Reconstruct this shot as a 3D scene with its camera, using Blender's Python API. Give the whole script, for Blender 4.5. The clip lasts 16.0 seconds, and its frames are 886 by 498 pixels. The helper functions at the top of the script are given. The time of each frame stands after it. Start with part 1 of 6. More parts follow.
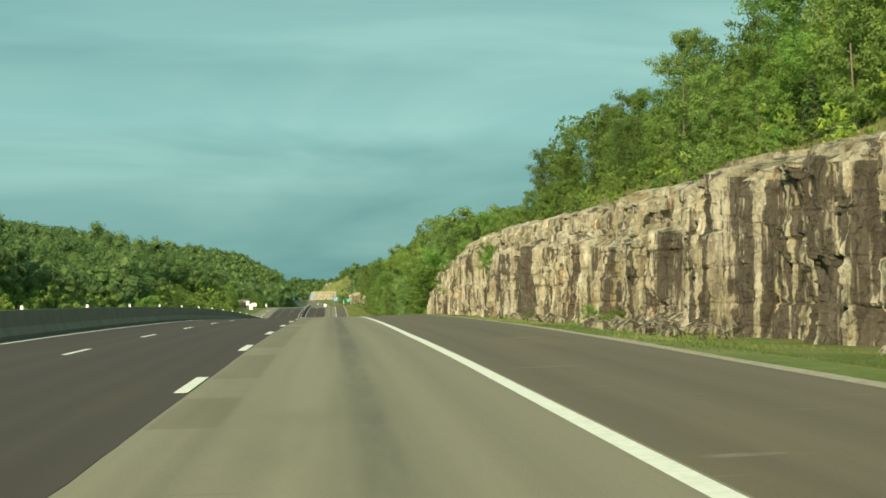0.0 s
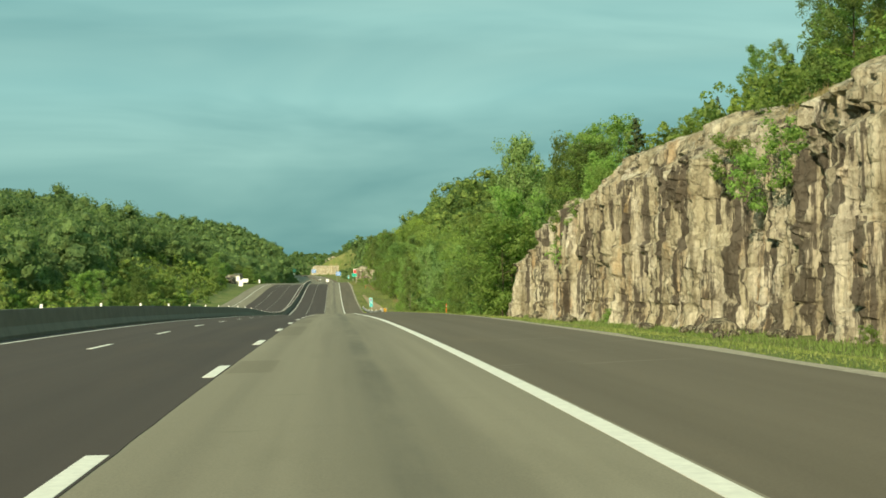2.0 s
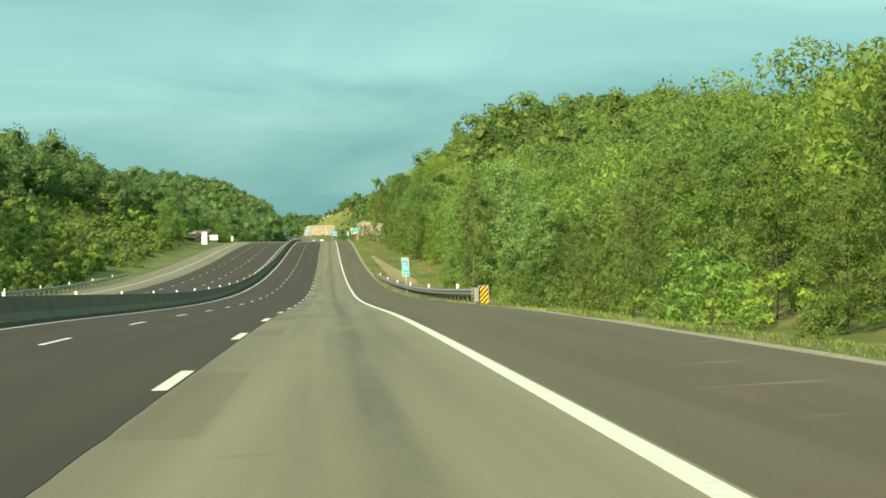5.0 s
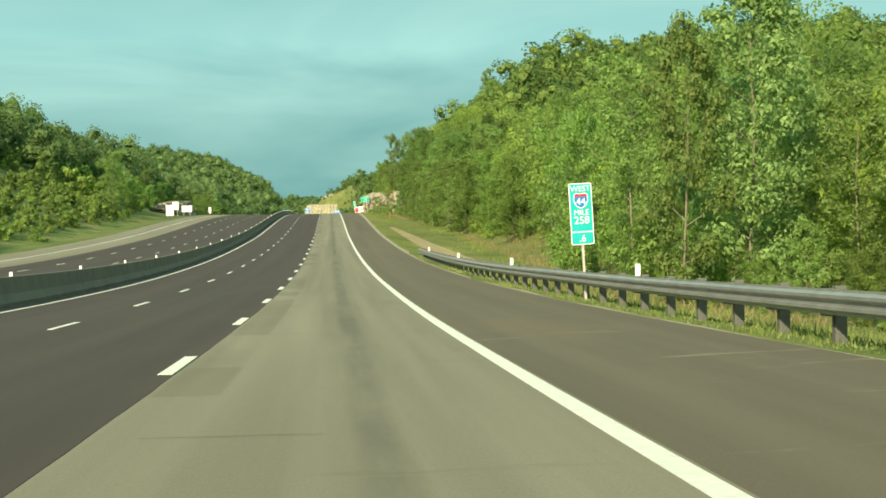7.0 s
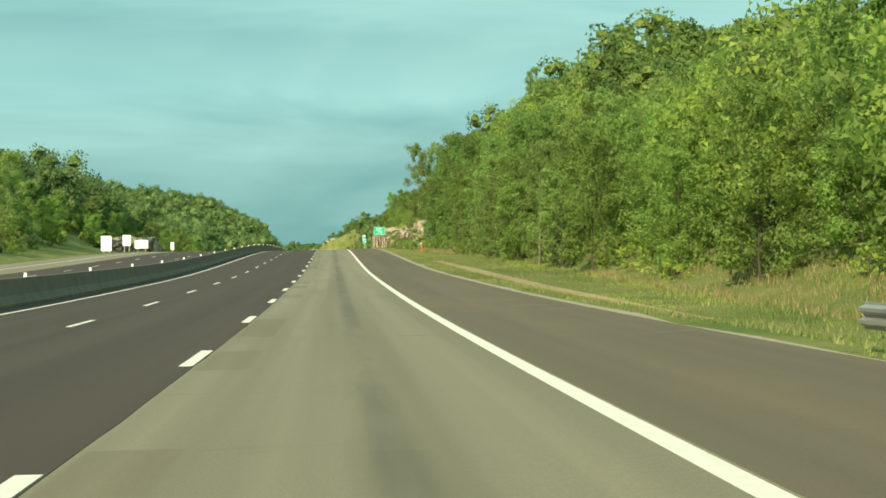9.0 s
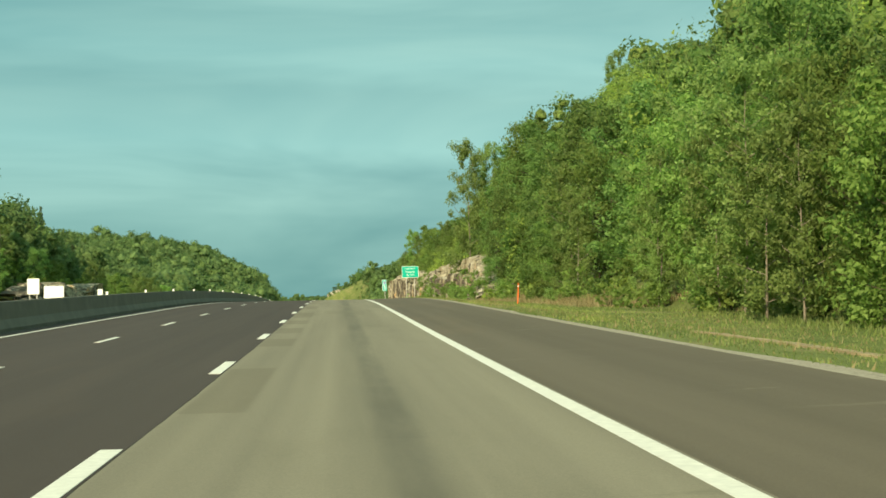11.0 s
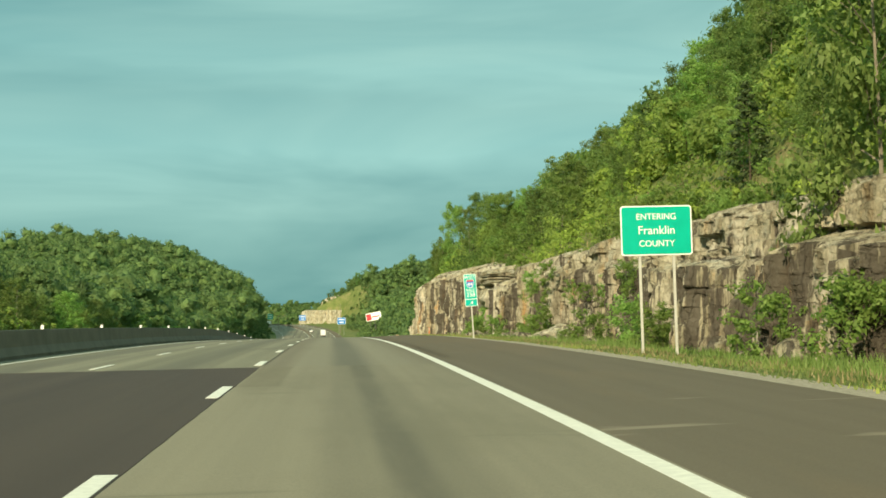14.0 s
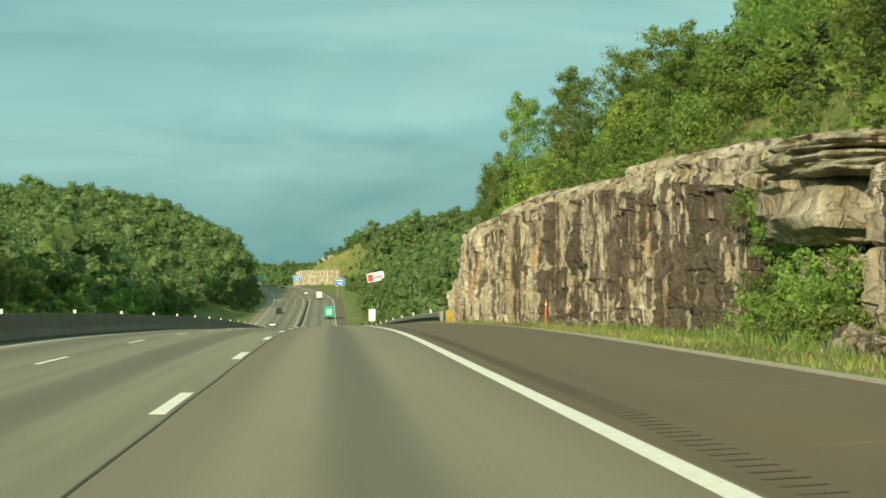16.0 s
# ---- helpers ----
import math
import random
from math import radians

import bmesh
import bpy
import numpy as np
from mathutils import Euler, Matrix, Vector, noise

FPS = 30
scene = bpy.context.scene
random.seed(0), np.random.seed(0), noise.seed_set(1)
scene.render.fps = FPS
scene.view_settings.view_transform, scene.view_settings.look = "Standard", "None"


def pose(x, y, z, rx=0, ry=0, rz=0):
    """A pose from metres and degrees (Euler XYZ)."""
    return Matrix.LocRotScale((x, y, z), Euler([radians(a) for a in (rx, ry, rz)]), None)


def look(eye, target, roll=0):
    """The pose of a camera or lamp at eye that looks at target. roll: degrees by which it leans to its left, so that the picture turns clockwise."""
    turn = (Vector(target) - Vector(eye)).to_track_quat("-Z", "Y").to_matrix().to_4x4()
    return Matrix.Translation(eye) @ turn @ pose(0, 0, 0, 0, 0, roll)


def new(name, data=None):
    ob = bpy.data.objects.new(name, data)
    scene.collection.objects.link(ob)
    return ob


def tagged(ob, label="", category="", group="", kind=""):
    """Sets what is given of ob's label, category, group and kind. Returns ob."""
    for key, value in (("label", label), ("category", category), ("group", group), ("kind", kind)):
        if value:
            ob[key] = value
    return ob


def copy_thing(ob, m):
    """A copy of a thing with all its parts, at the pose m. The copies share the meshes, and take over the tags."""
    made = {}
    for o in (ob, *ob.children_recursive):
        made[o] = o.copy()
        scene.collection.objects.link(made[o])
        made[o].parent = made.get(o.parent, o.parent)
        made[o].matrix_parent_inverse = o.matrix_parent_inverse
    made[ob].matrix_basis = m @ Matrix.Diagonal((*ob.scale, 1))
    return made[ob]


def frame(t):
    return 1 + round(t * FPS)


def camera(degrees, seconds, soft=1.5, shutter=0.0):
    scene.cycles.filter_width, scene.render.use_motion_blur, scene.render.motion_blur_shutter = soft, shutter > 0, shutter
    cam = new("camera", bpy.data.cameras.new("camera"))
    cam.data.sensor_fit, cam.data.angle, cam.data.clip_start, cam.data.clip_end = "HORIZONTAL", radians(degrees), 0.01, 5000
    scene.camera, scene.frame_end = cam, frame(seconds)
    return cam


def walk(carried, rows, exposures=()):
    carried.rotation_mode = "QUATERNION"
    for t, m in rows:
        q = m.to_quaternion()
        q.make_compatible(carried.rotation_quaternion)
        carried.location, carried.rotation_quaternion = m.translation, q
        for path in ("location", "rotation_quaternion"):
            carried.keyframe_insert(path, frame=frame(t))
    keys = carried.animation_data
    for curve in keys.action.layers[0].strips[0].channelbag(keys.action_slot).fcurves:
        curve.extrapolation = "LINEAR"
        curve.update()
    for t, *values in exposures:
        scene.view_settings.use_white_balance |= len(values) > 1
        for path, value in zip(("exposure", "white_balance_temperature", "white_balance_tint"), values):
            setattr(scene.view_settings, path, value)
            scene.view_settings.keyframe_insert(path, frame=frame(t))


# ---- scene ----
# World: x across the road (right positive), y along the road, z up.

cam = camera(35.03, 16.0, soft=1.65)
# seconds, eye x, y, z, pitch, yaw, roll in degrees
PATH = [
    (0, -0.004, -12.21, 0.857, 1.823, -4.618, -0.56),
    (0.5, -0.112, 7.25, 0.892, 1.602, -4.622, -0.60),
    (1, -0.104, 26.76, 0.925, 1.351, -4.568, -0.64),
    (1.5, -0.132, 46.06, 0.853, 1.071, -4.515, -0.60),
    (2, -0.127, 65.81, 0.705, 0.785, -4.513, -0.60),
    (2.5, -0.122, 85.42, 0.453, 0.495, -4.555, -0.59),
    (3, -0.113, 104.93, 0.117, 0.257, -4.654, -0.59),
    (3.5, -0.084, 124.57, -0.292, 0.022, -4.759, -0.59),
    (4, -0.072, 144.36, -0.804, -0.222, -4.736, -0.60),
    (4.5, -0.060, 164.15, -1.354, -0.472, -4.713, -0.61),
    (5, -0.049, 183.94, -1.914, -0.727, -4.689, -0.62),
    (5.5, -0.037, 203.73, -2.503, -0.989, -4.666, -0.63),
    (6, -0.026, 223.53, -3.167, -1.256, -4.643, -0.64),
    (6.5, -0.021, 243.25, -3.969, -1.467, -4.587, -0.47),
    (7, 0.036, 262.76, -4.746, -1.416, -4.593, -0.52),
    (7.5, -0.003, 282.42, -5.428, -1.160, -4.631, -0.55),
    (8, 0.016, 302.24, -5.966, -0.678, -4.617, -0.56),
    (8.5, -0.007, 321.67, -6.333, -0.086, -4.579, -0.56),
    (9, -0.030, 341.10, -6.523, 0.546, -4.542, -0.57),
    (9.5, -0.053, 360.53, -6.556, 1.178, -4.504, -0.58),
    (10, -0.075, 379.96, -6.453, 1.769, -4.467, -0.58),
    (10.5, -0.098, 399.39, -6.243, 2.278, -4.429, -0.59),
    (11, -0.125, 418.69, -5.970, 2.701, -4.360, -0.51),
    (11.5, -0.175, 438.10, -5.563, 3.148, -4.308, -0.49),
    (12, -0.243, 457.22, -5.087, 3.578, -4.250, -0.53),
    (12.5, -0.316, 476.21, -4.595, 3.809, -4.268, -0.55),
    (13, -0.348, 495.30, -4.141, 3.742, -4.379, -0.57),
    (13.5, -0.266, 514.29, -3.781, 3.348, -4.491, -0.61),
    (14, -0.185, 533.07, -3.516, 2.942, -4.567, -0.58),
    (14.5, -0.152, 551.51, -3.338, 2.556, -4.655, -0.58),
    (15, -0.074, 569.96, -3.234, 2.088, -4.661, -0.56),
    (15.5, -0.056, 588.23, -3.223, 1.683, -4.613, -0.55),
    (16, -0.101, 606.34, -3.283, 1.333, -4.663, -0.60),
]
walk(cam, [(t, Matrix.Translation((x, y, z)) @ Matrix.Rotation(radians(yaw), 4, "Z") @ Matrix.Rotation(radians(90 + pitch), 4, "X")
            @ Matrix.Rotation(radians(roll), 4, "Z")) for t, x, y, z, pitch, yaw, roll in PATH],
     [(0, 0.0), (2.5, 0.06), (3.5, 0.2), (6, 0.33), (8, 0.33), (10.5, 0.14), (13, 0.08), (16, 0.06)])

# ---- world and sun ----
SUN_DIR = Vector((-0.40, -0.80, 0.42)).normalized()          # towards the sun
world = bpy.data.worlds.new("sky")
scene.world = world
world.use_nodes = True
wn, wl = world.node_tree.nodes, world.node_tree.links
wn.clear()
w_out = wn.new("ShaderNodeOutputWorld")
w_bg = wn.new("ShaderNodeBackground")
w_bg.inputs["Strength"].default_value = 1.3
w_sky = wn.new("ShaderNodeTexSky")
w_sky.sky_type = "NISHITA"
w_sky.sun_disc = False
w_sky.sun_elevation = math.asin(SUN_DIR.z)
w_sky.sun_rotation = math.atan2(SUN_DIR.x, SUN_DIR.y)
w_sky.air_density, w_sky.dust_density, w_sky.ozone_density = 1.0, 2.0, 1.5
w_scale = wn.new("ShaderNodeVectorMath")
w_scale.operation = "SCALE"
w_scale.inputs["Scale"].default_value = 0.10
wl.new(w_sky.outputs[0], w_scale.inputs[0])
# thin high cloud: a veil with long level bands
w_co = wn.new("ShaderNodeTexCoord")
w_map = wn.new("ShaderNodeMapping")
w_map.inputs["Scale"].default_value = (1.5, 1.5, 8.5)
w_map.inputs["Location"].default_value = (0.35, 0.0, 0.4)
wl.new(w_co.outputs["Generated"], w_map.inputs[0])
w_noise = wn.new("ShaderNodeTexNoise")
w_noise.inputs["Scale"].default_value = 1.6
w_noise.inputs["Detail"].default_value = 4.5
w_noise.inputs["Roughness"].default_value = 0.52
w_noise.inputs["Distortion"].default_value = 0.5
wl.new(w_map.outputs[0], w_noise.inputs[0])
w_ramp = wn.new("ShaderNodeValToRGB")
w_ramp.color_ramp.elements[0].position, w_ramp.color_ramp.elements[0].color = 0.34, (0.150, 0.342, 0.328, 1)
w_ramp.color_ramp.elements[1].position, w_ramp.color_ramp.elements[1].color = 0.72, (0.290, 0.520, 0.465, 1)
wl.new(w_noise.outputs[0], w_ramp.inputs[0])
w_mix = wn.new("ShaderNodeMix")
w_mix.data_type = "RGBA"
w_mix.inputs[0].default_value = 0.95
wl.new(w_scale.outputs[0], w_mix.inputs[6])
wl.new(w_ramp.outputs[0], w_mix.inputs[7])
w_sep = wn.new("ShaderNodeSeparateXYZ")
wl.new(w_co.outputs["Generated"], w_sep.inputs[0])
w_low = wn.new("ShaderNodeValToRGB")
for w_k, (w_p, w_v) in enumerate(((0.0, 0.75), (0.055, 0.82), (0.095, 0.90), (0.125, 1.05), (0.16, 0.94), (0.185, 1.01), (0.21, 0.93), (0.30, 0.98))):
    w_e = w_low.color_ramp.elements[w_k] if w_k < 2 else w_low.color_ramp.elements.new(w_p)
    w_e.position, w_e.color = w_p, (w_v * (0.93 + 0.07 * min(w_p / 0.12, 1)), w_v, w_v, 1)
w_wave = wn.new("ShaderNodeMath")
w_wave.operation = "MULTIPLY_ADD"
w_wave.inputs[1].default_value = 0.09
wl.new(w_noise.outputs[0], w_wave.inputs[0])
wl.new(w_sep.outputs[2], w_wave.inputs[2])
w_lev = wn.new("ShaderNodeMath")
w_lev.operation = "SUBTRACT"
w_lev.inputs[1].default_value = 0.045
wl.new(w_wave.outputs[0], w_lev.inputs[0])
wl.new(w_lev.outputs[0], w_low.inputs[0])
w_dim = wn.new("ShaderNodeMix")
w_dim.data_type, w_dim.blend_type = "RGBA", "MULTIPLY"
w_dim.inputs[0].default_value = 1.0
wl.new(w_mix.outputs[2], w_dim.inputs[6])
wl.new(w_low.outputs[0], w_dim.inputs[7])
# the veil is whiter and brighter on the sun's side
w_dot = wn.new("ShaderNodeVectorMath")
w_dot.operation = "DOT_PRODUCT"
w_dot.inputs[1].default_value = SUN_DIR
wl.new(w_co.outputs["Generated"], w_dot.inputs[0])
w_glow = wn.new("ShaderNodeMapRange")
w_glow.interpolation_type = "SMOOTHSTEP"
for w_k, w_v in ((1, -0.1), (2, 1.0), (3, 0.0), (4, 0.9)):
    w_glow.inputs[w_k].default_value = w_v
wl.new(w_dot.outputs["Value"], w_glow.inputs[0])
w_veil = wn.new("ShaderNodeMix")
w_veil.data_type = "RGBA"
w_veil.inputs[7].default_value = (0.56, 0.72, 0.56, 1)
wl.new(w_glow.outputs[0], w_veil.inputs[0])
wl.new(w_dim.outputs[2], w_veil.inputs[6])
wl.new(w_veil.outputs[2], w_bg.inputs[0])
wl.new(w_bg.outputs[0], w_out.inputs[0])

sun = new("sun", bpy.data.lights.new("sun", "SUN"))
sun.data.energy, sun.data.angle, sun.data.color = 5.7, radians(0.6), (1.0, 0.83, 0.56)
sun.matrix_world = look(SUN_DIR * 50, (0, 0, 0))


# ---- materials ----
def base_material(name, rough=0.8, spec=0.3):
    m = bpy.data.materials.new(name)
    m.use_nodes = True
    b = m.node_tree.nodes["Principled BSDF"]
    b.inputs["Roughness"].default_value = rough
    b.inputs["Specular IOR Level"].default_value = spec
    return m, m.node_tree.nodes, m.node_tree.links, b


def place(nd, lk, scale=(1, 1, 1), coords="Object"):
    co, mp = nd.new("ShaderNodeTexCoord"), nd.new("ShaderNodeMapping")
    mp.inputs["Scale"].default_value = scale
    lk.new(co.outputs[coords], mp.inputs[0])
    return mp.outputs[0]


def noise_of(nd, lk, vec, scale, detail=4, rough=0.55, distort=0.0):
    n = nd.new("ShaderNodeTexNoise")
    n.inputs["Scale"].default_value, n.inputs["Detail"].default_value = scale, detail
    n.inputs["Roughness"].default_value, n.inputs["Distortion"].default_value = rough, distort
    lk.new(vec, n.inputs["Vector"])
    return n.outputs[0]


def ramp(nd, lk, fac, stops):
    r = nd.new("ShaderNodeValToRGB")
    first, last = r.color_ramp.elements
    (first.position, a), (last.position, b) = stops[0], stops[-1]
    first.color, last.color = (*a, 1), (*b, 1)
    for p, c in stops[1:-1]:
        r.color_ramp.elements.new(p).color = (*c, 1)
    lk.new(fac, r.inputs[0])
    return r.outputs[0]


def mixed(nd, lk, fac, a, b, blend="MIX"):
    m = nd.new("ShaderNodeMix")
    m.data_type, m.blend_type = "RGBA", blend
    for sock, v in ((0, fac), (6, a), (7, b)):
        if isinstance(v, (int, float)):
            m.inputs[sock].default_value = v
        elif isinstance(v, tuple):
            m.inputs[sock].default_value = (*v, 1)
        else:
            lk.new(v, m.inputs[sock])
    return m.outputs[2]


def bumped(nd, lk, b, height, strength=0.3, distance=0.02):
    u = nd.new("ShaderNodeBump")
    u.inputs["Strength"].default_value, u.inputs["Distance"].default_value = strength, distance
    lk.new(height, u.inputs["Height"])
    lk.new(u.outputs[0], b.inputs["Normal"])


def road_material(name, dark, light, patch, rough=0.8):
    """Pavement: fine stone grain, long streaks along the lane, broad blotches."""
    m, nd, lk, b = base_material(name, rough, 0.25)
    v = place(nd, lk)
    streak = noise_of(nd, lk, place(nd, lk, (1.6, 0.012, 1)), 1.0, 3, 0.5)
    blot = noise_of(nd, lk, place(nd, lk, (0.5, 0.09, 1)), 1.0, 4, 0.6)
    grain = noise_of(nd, lk, v, 55, 2, 0.7)
    col = ramp(nd, lk, streak, [(0.32, dark), (0.68, light)])
    col = mixed(nd, lk, ramp(nd, lk, blot, [(0.55, (0, 0, 0)), (0.75, (0.7, 0.7, 0.7))]), col, patch)
    col = mixed(nd, lk, 0.35, col, ramp(nd, lk, grain, [(0.3, (0.35, 0.35, 0.35)), (0.7, (1, 1, 1))]), "MULTIPLY")
    lk.new(col, b.inputs["Base Color"])
    bumped(nd, lk, b, grain, 0.25, 0.006)
    return m


def plain(name, colour, rough=0.6, metal=0.0, vary=0.25, scale=6.0, spec=0.3):
    """Paint or metal with light soiling."""
    m, nd, lk, b = base_material(name, rough, spec)
    b.inputs["Metallic"].default_value = metal
    n = noise_of(nd, lk, place(nd, lk), scale, 5, 0.6)
    lo = tuple(c * (1 - vary) for c in colour)
    lk.new(ramp(nd, lk, n, [(0.3, lo), (0.7, colour)]), b.inputs["Base Color"])
    return m


def leaf_material(name, lo, hi, through_light=0.35, patch=0.0, spread=1.0):
    m, nd, lk, b = base_material(name, 0.55, 0.25)
    geo, info = nd.new("ShaderNodeNewGeometry"), nd.new("ShaderNodeObjectInfo")
    col = ramp(nd, lk, geo.outputs["Random Per Island"], [(0.0, lo), (1.0, hi)])
    if patch:
        v = place(nd, lk)
        big = ramp(nd, lk, noise_of(nd, lk, v, 0.13, 3, 0.6), [(0.32, (0.62, 0.70, 0.75)), (0.5, (1, 1, 1)), (0.68, (1.32, 1.35, 1.12))])
        col = mixed(nd, lk, patch, col, big, "MULTIPLY")
        crown = nd.new("ShaderNodeTexVoronoi")
        crown.inputs["Scale"].default_value = 0.15
        lk.new(place(nd, lk, (1, 1, 0.25)), crown.inputs["Vector"])
        col = mixed(nd, lk, patch * 0.8, col, ramp(nd, lk, crown.outputs["Color"], [(0.15, (0.50, 0.60, 0.60)), (0.5, (1.0, 1.0, 1.0)), (0.85, (1.65, 1.55, 1.20))]), "MULTIPLY")
    hsv = nd.new("ShaderNodeHueSaturation")
    mr = nd.new("ShaderNodeMapRange")
    mr.inputs[3].default_value, mr.inputs[4].default_value = (0.497, 0.503) if patch else (0.503, 0.5 + 0.022 * spread)
    lk.new(info.outputs["Random"], mr.inputs[0])
    lk.new(mr.outputs[0], hsv.inputs["Hue"])
    mv = nd.new("ShaderNodeMapRange")
    mv.inputs[3].default_value, mv.inputs[4].default_value = (0.97, 1.03) if patch else (1 - 0.22 * spread, 1 + 0.34 * spread)
    lk.new(info.outputs["Random"], mv.inputs[0])
    lk.new(mv.outputs[0], hsv.inputs["Value"])
    lk.new(col, hsv.inputs["Color"])
    lk.new(hsv.outputs[0], b.inputs["Base Color"])
    tr, add = nd.new("ShaderNodeBsdfTranslucent"), nd.new("ShaderNodeMixShader")
    lk.new(hsv.outputs[0], tr.inputs[0])
    add.inputs[0].default_value = through_light
    lk.new(b.outputs[0], add.inputs[1])
    lk.new(tr.outputs[0], add.inputs[2])
    lk.new(add.outputs[0], nd["Material Output"].inputs[0])
    return m


def rock_material(name, curtains, tone=1.0, warm=0.5):
    """Bedded limestone: cream and pale grey blocks, rust seeps, black water stains that run down the face.
    curtains: (y, amount) along the face, how thickly the stains hang there; part of the far table stands for shade."""
    m, nd, lk, b = base_material(name, 0.9, 0.12)
    v = place(nd, lk)
    big = noise_of(nd, lk, place(nd, lk, (1, 1, 0.6)), 0.5, 5, 0.65)
    col = ramp(nd, lk, big, [(0.30, (0.46 * tone, 0.41 * tone, 0.28 * tone)), (0.45, (0.74 * tone, 0.70 * tone, 0.51 * tone)), (0.60, (0.92 * tone, 0.89 * tone, 0.72 * tone)), (0.74, (0.68 * tone, 0.64 * tone, 0.52 * tone))])
    rust = ramp(nd, lk, noise_of(nd, lk, place(nd, lk, (1, 0.7, 0.22)), 0.9, 5, 0.65), [(0.55, (0, 0, 0)), (0.70, (warm, warm, warm))])
    col = mixed(nd, lk, rust, col, (0.50, 0.30, 0.11))
    # grey and white lime streaks, narrow and upright
    lime = noise_of(nd, lk, place(nd, lk, (0.8, 1, 0.07)), 2.4, 5, 0.7, 0.15)
    col = mixed(nd, lk, 0.85, col, ramp(nd, lk, lime, [(0.36, (0.40, 0.38, 0.34)), (0.49, (0.95, 0.95, 0.95)), (0.64, (1.20, 1.20, 1.20))]), "MULTIPLY")
    # water stains: curtains hung where the face is wet and where tree shade is put in, each made of runs of uneven
    # length
    sx, mr = nd.new("ShaderNodeSeparateXYZ"), nd.new("ShaderNodeMapRange")
    lk.new(v, sx.inputs[0])
    y0, y1 = curtains[0][0], curtains[-1][0]
    mr.inputs[1].default_value, mr.inputs[2].default_value = y0, y1
    patch = noise_of(nd, lk, place(nd, lk, (0.6, 0.6, 0.35)), 0.7, 4, 0.6)
    sway = nd.new("ShaderNodeMath")
    sway.operation = "MULTIPLY_ADD"
    sway.inputs[1].default_value = 7.0
    lk.new(patch, sway.inputs[0])
    lk.new(sx.outputs[1], sway.inputs[2])
    back = nd.new("ShaderNodeMath")
    back.operation = "SUBTRACT"
    back.inputs[1].default_value = 3.5
    lk.new(sway.outputs[0], back.inputs[0])
    lk.new(back.outputs[0], mr.inputs[0])
    hang = ramp(nd, lk, mr.outputs[0], [((y - y0) / (y1 - y0), (a, a, a)) for y, a in curtains])
    run = ramp(nd, lk, noise_of(nd, lk, place(nd, lk, (0.6, 1, 0.045)), 2.3, 6, 0.66, 0.2), [(0.33, (0, 0, 0)), (0.67, (0.62, 0.62, 0.62))])
    over = nd.new("ShaderNodeMath")
    over.operation = "ADD"
    lk.new(run, over.inputs[0])
    lk.new(hang, over.inputs[1])
    stain = ramp(nd, lk, over.outputs[0], [(0.47, (0, 0, 0)), (0.56, (0.88, 0.88, 0.88))])
    col = mixed(nd, lk, stain, col, (0.082, 0.072, 0.060))
    fine = noise_of(nd, lk, v, 5.5, 6, 0.7)
    col = mixed(nd, lk, 0.5, col, ramp(nd, lk, fine, [(0.32, (0.50, 0.48, 0.44)), (0.60, (1, 1, 1))]), "MULTIPLY")
    # fractures: long upright blocks, then small rubble, each block a little lighter or darker
    height = noise_of(nd, lk, place(nd, lk, (1, 1, 0.55)), 2.2, 8, 0.75)
    warp = nd.new("ShaderNodeVectorMath")
    warp.operation = "MULTIPLY_ADD"
    warp.inputs[1].default_value = (0.3, 0.45, 1.2)
    wn_ = nd.new("ShaderNodeTexNoise")
    wn_.inputs["Scale"].default_value, wn_.inputs["Detail"].default_value, wn_.inputs["Roughness"].default_value = 1.8, 6, 0.65
    lk.new(v, wn_.inputs["Vector"])
    lk.new(wn_.outputs[1], warp.inputs[0])
    lk.new(v, warp.inputs[2])
    for sc, squash, dark, wid in ((1.5, 0.13, 0.72, 0.03), (4.2, 0.24, 0.90, 0.04)):
        mp = nd.new("ShaderNodeMapping")
        mp.inputs["Scale"].default_value = (0.5, 1, squash)
        lk.new(warp.outputs[0], mp.inputs[0])
        vo, ve = nd.new("ShaderNodeTexVoronoi"), nd.new("ShaderNodeTexVoronoi")
        ve.feature = "DISTANCE_TO_EDGE"
        for q in (vo, ve):
            q.inputs["Scale"].default_value = sc
            lk.new(mp.outputs[0], q.inputs["Vector"])
        each = ramp(nd, lk, vo.outputs["Color"], [(0.2, (0.84, 0.83, 0.80)), (0.8, (1.10, 1.10, 1.10))])
        col = mixed(nd, lk, 0.8, col, each, "MULTIPLY")
        line = ramp(nd, lk, ve.outputs["Distance"], [(0.0, (dark, dark, dark)), (wid, (1, 1, 1))])
        col = mixed(nd, lk, 0.8, col, line, "MULTIPLY")
        height = mixed(nd, lk, 0.45, height, ramp(nd, lk, ve.outputs["Distance"], [(0.0, (0, 0, 0)), (wid * 2.2, (1, 1, 1))]), "MULTIPLY")
    lk.new(col, b.inputs["Base Color"])
    bumped(nd, lk, b, height, 1.0, 0.22)
    return m


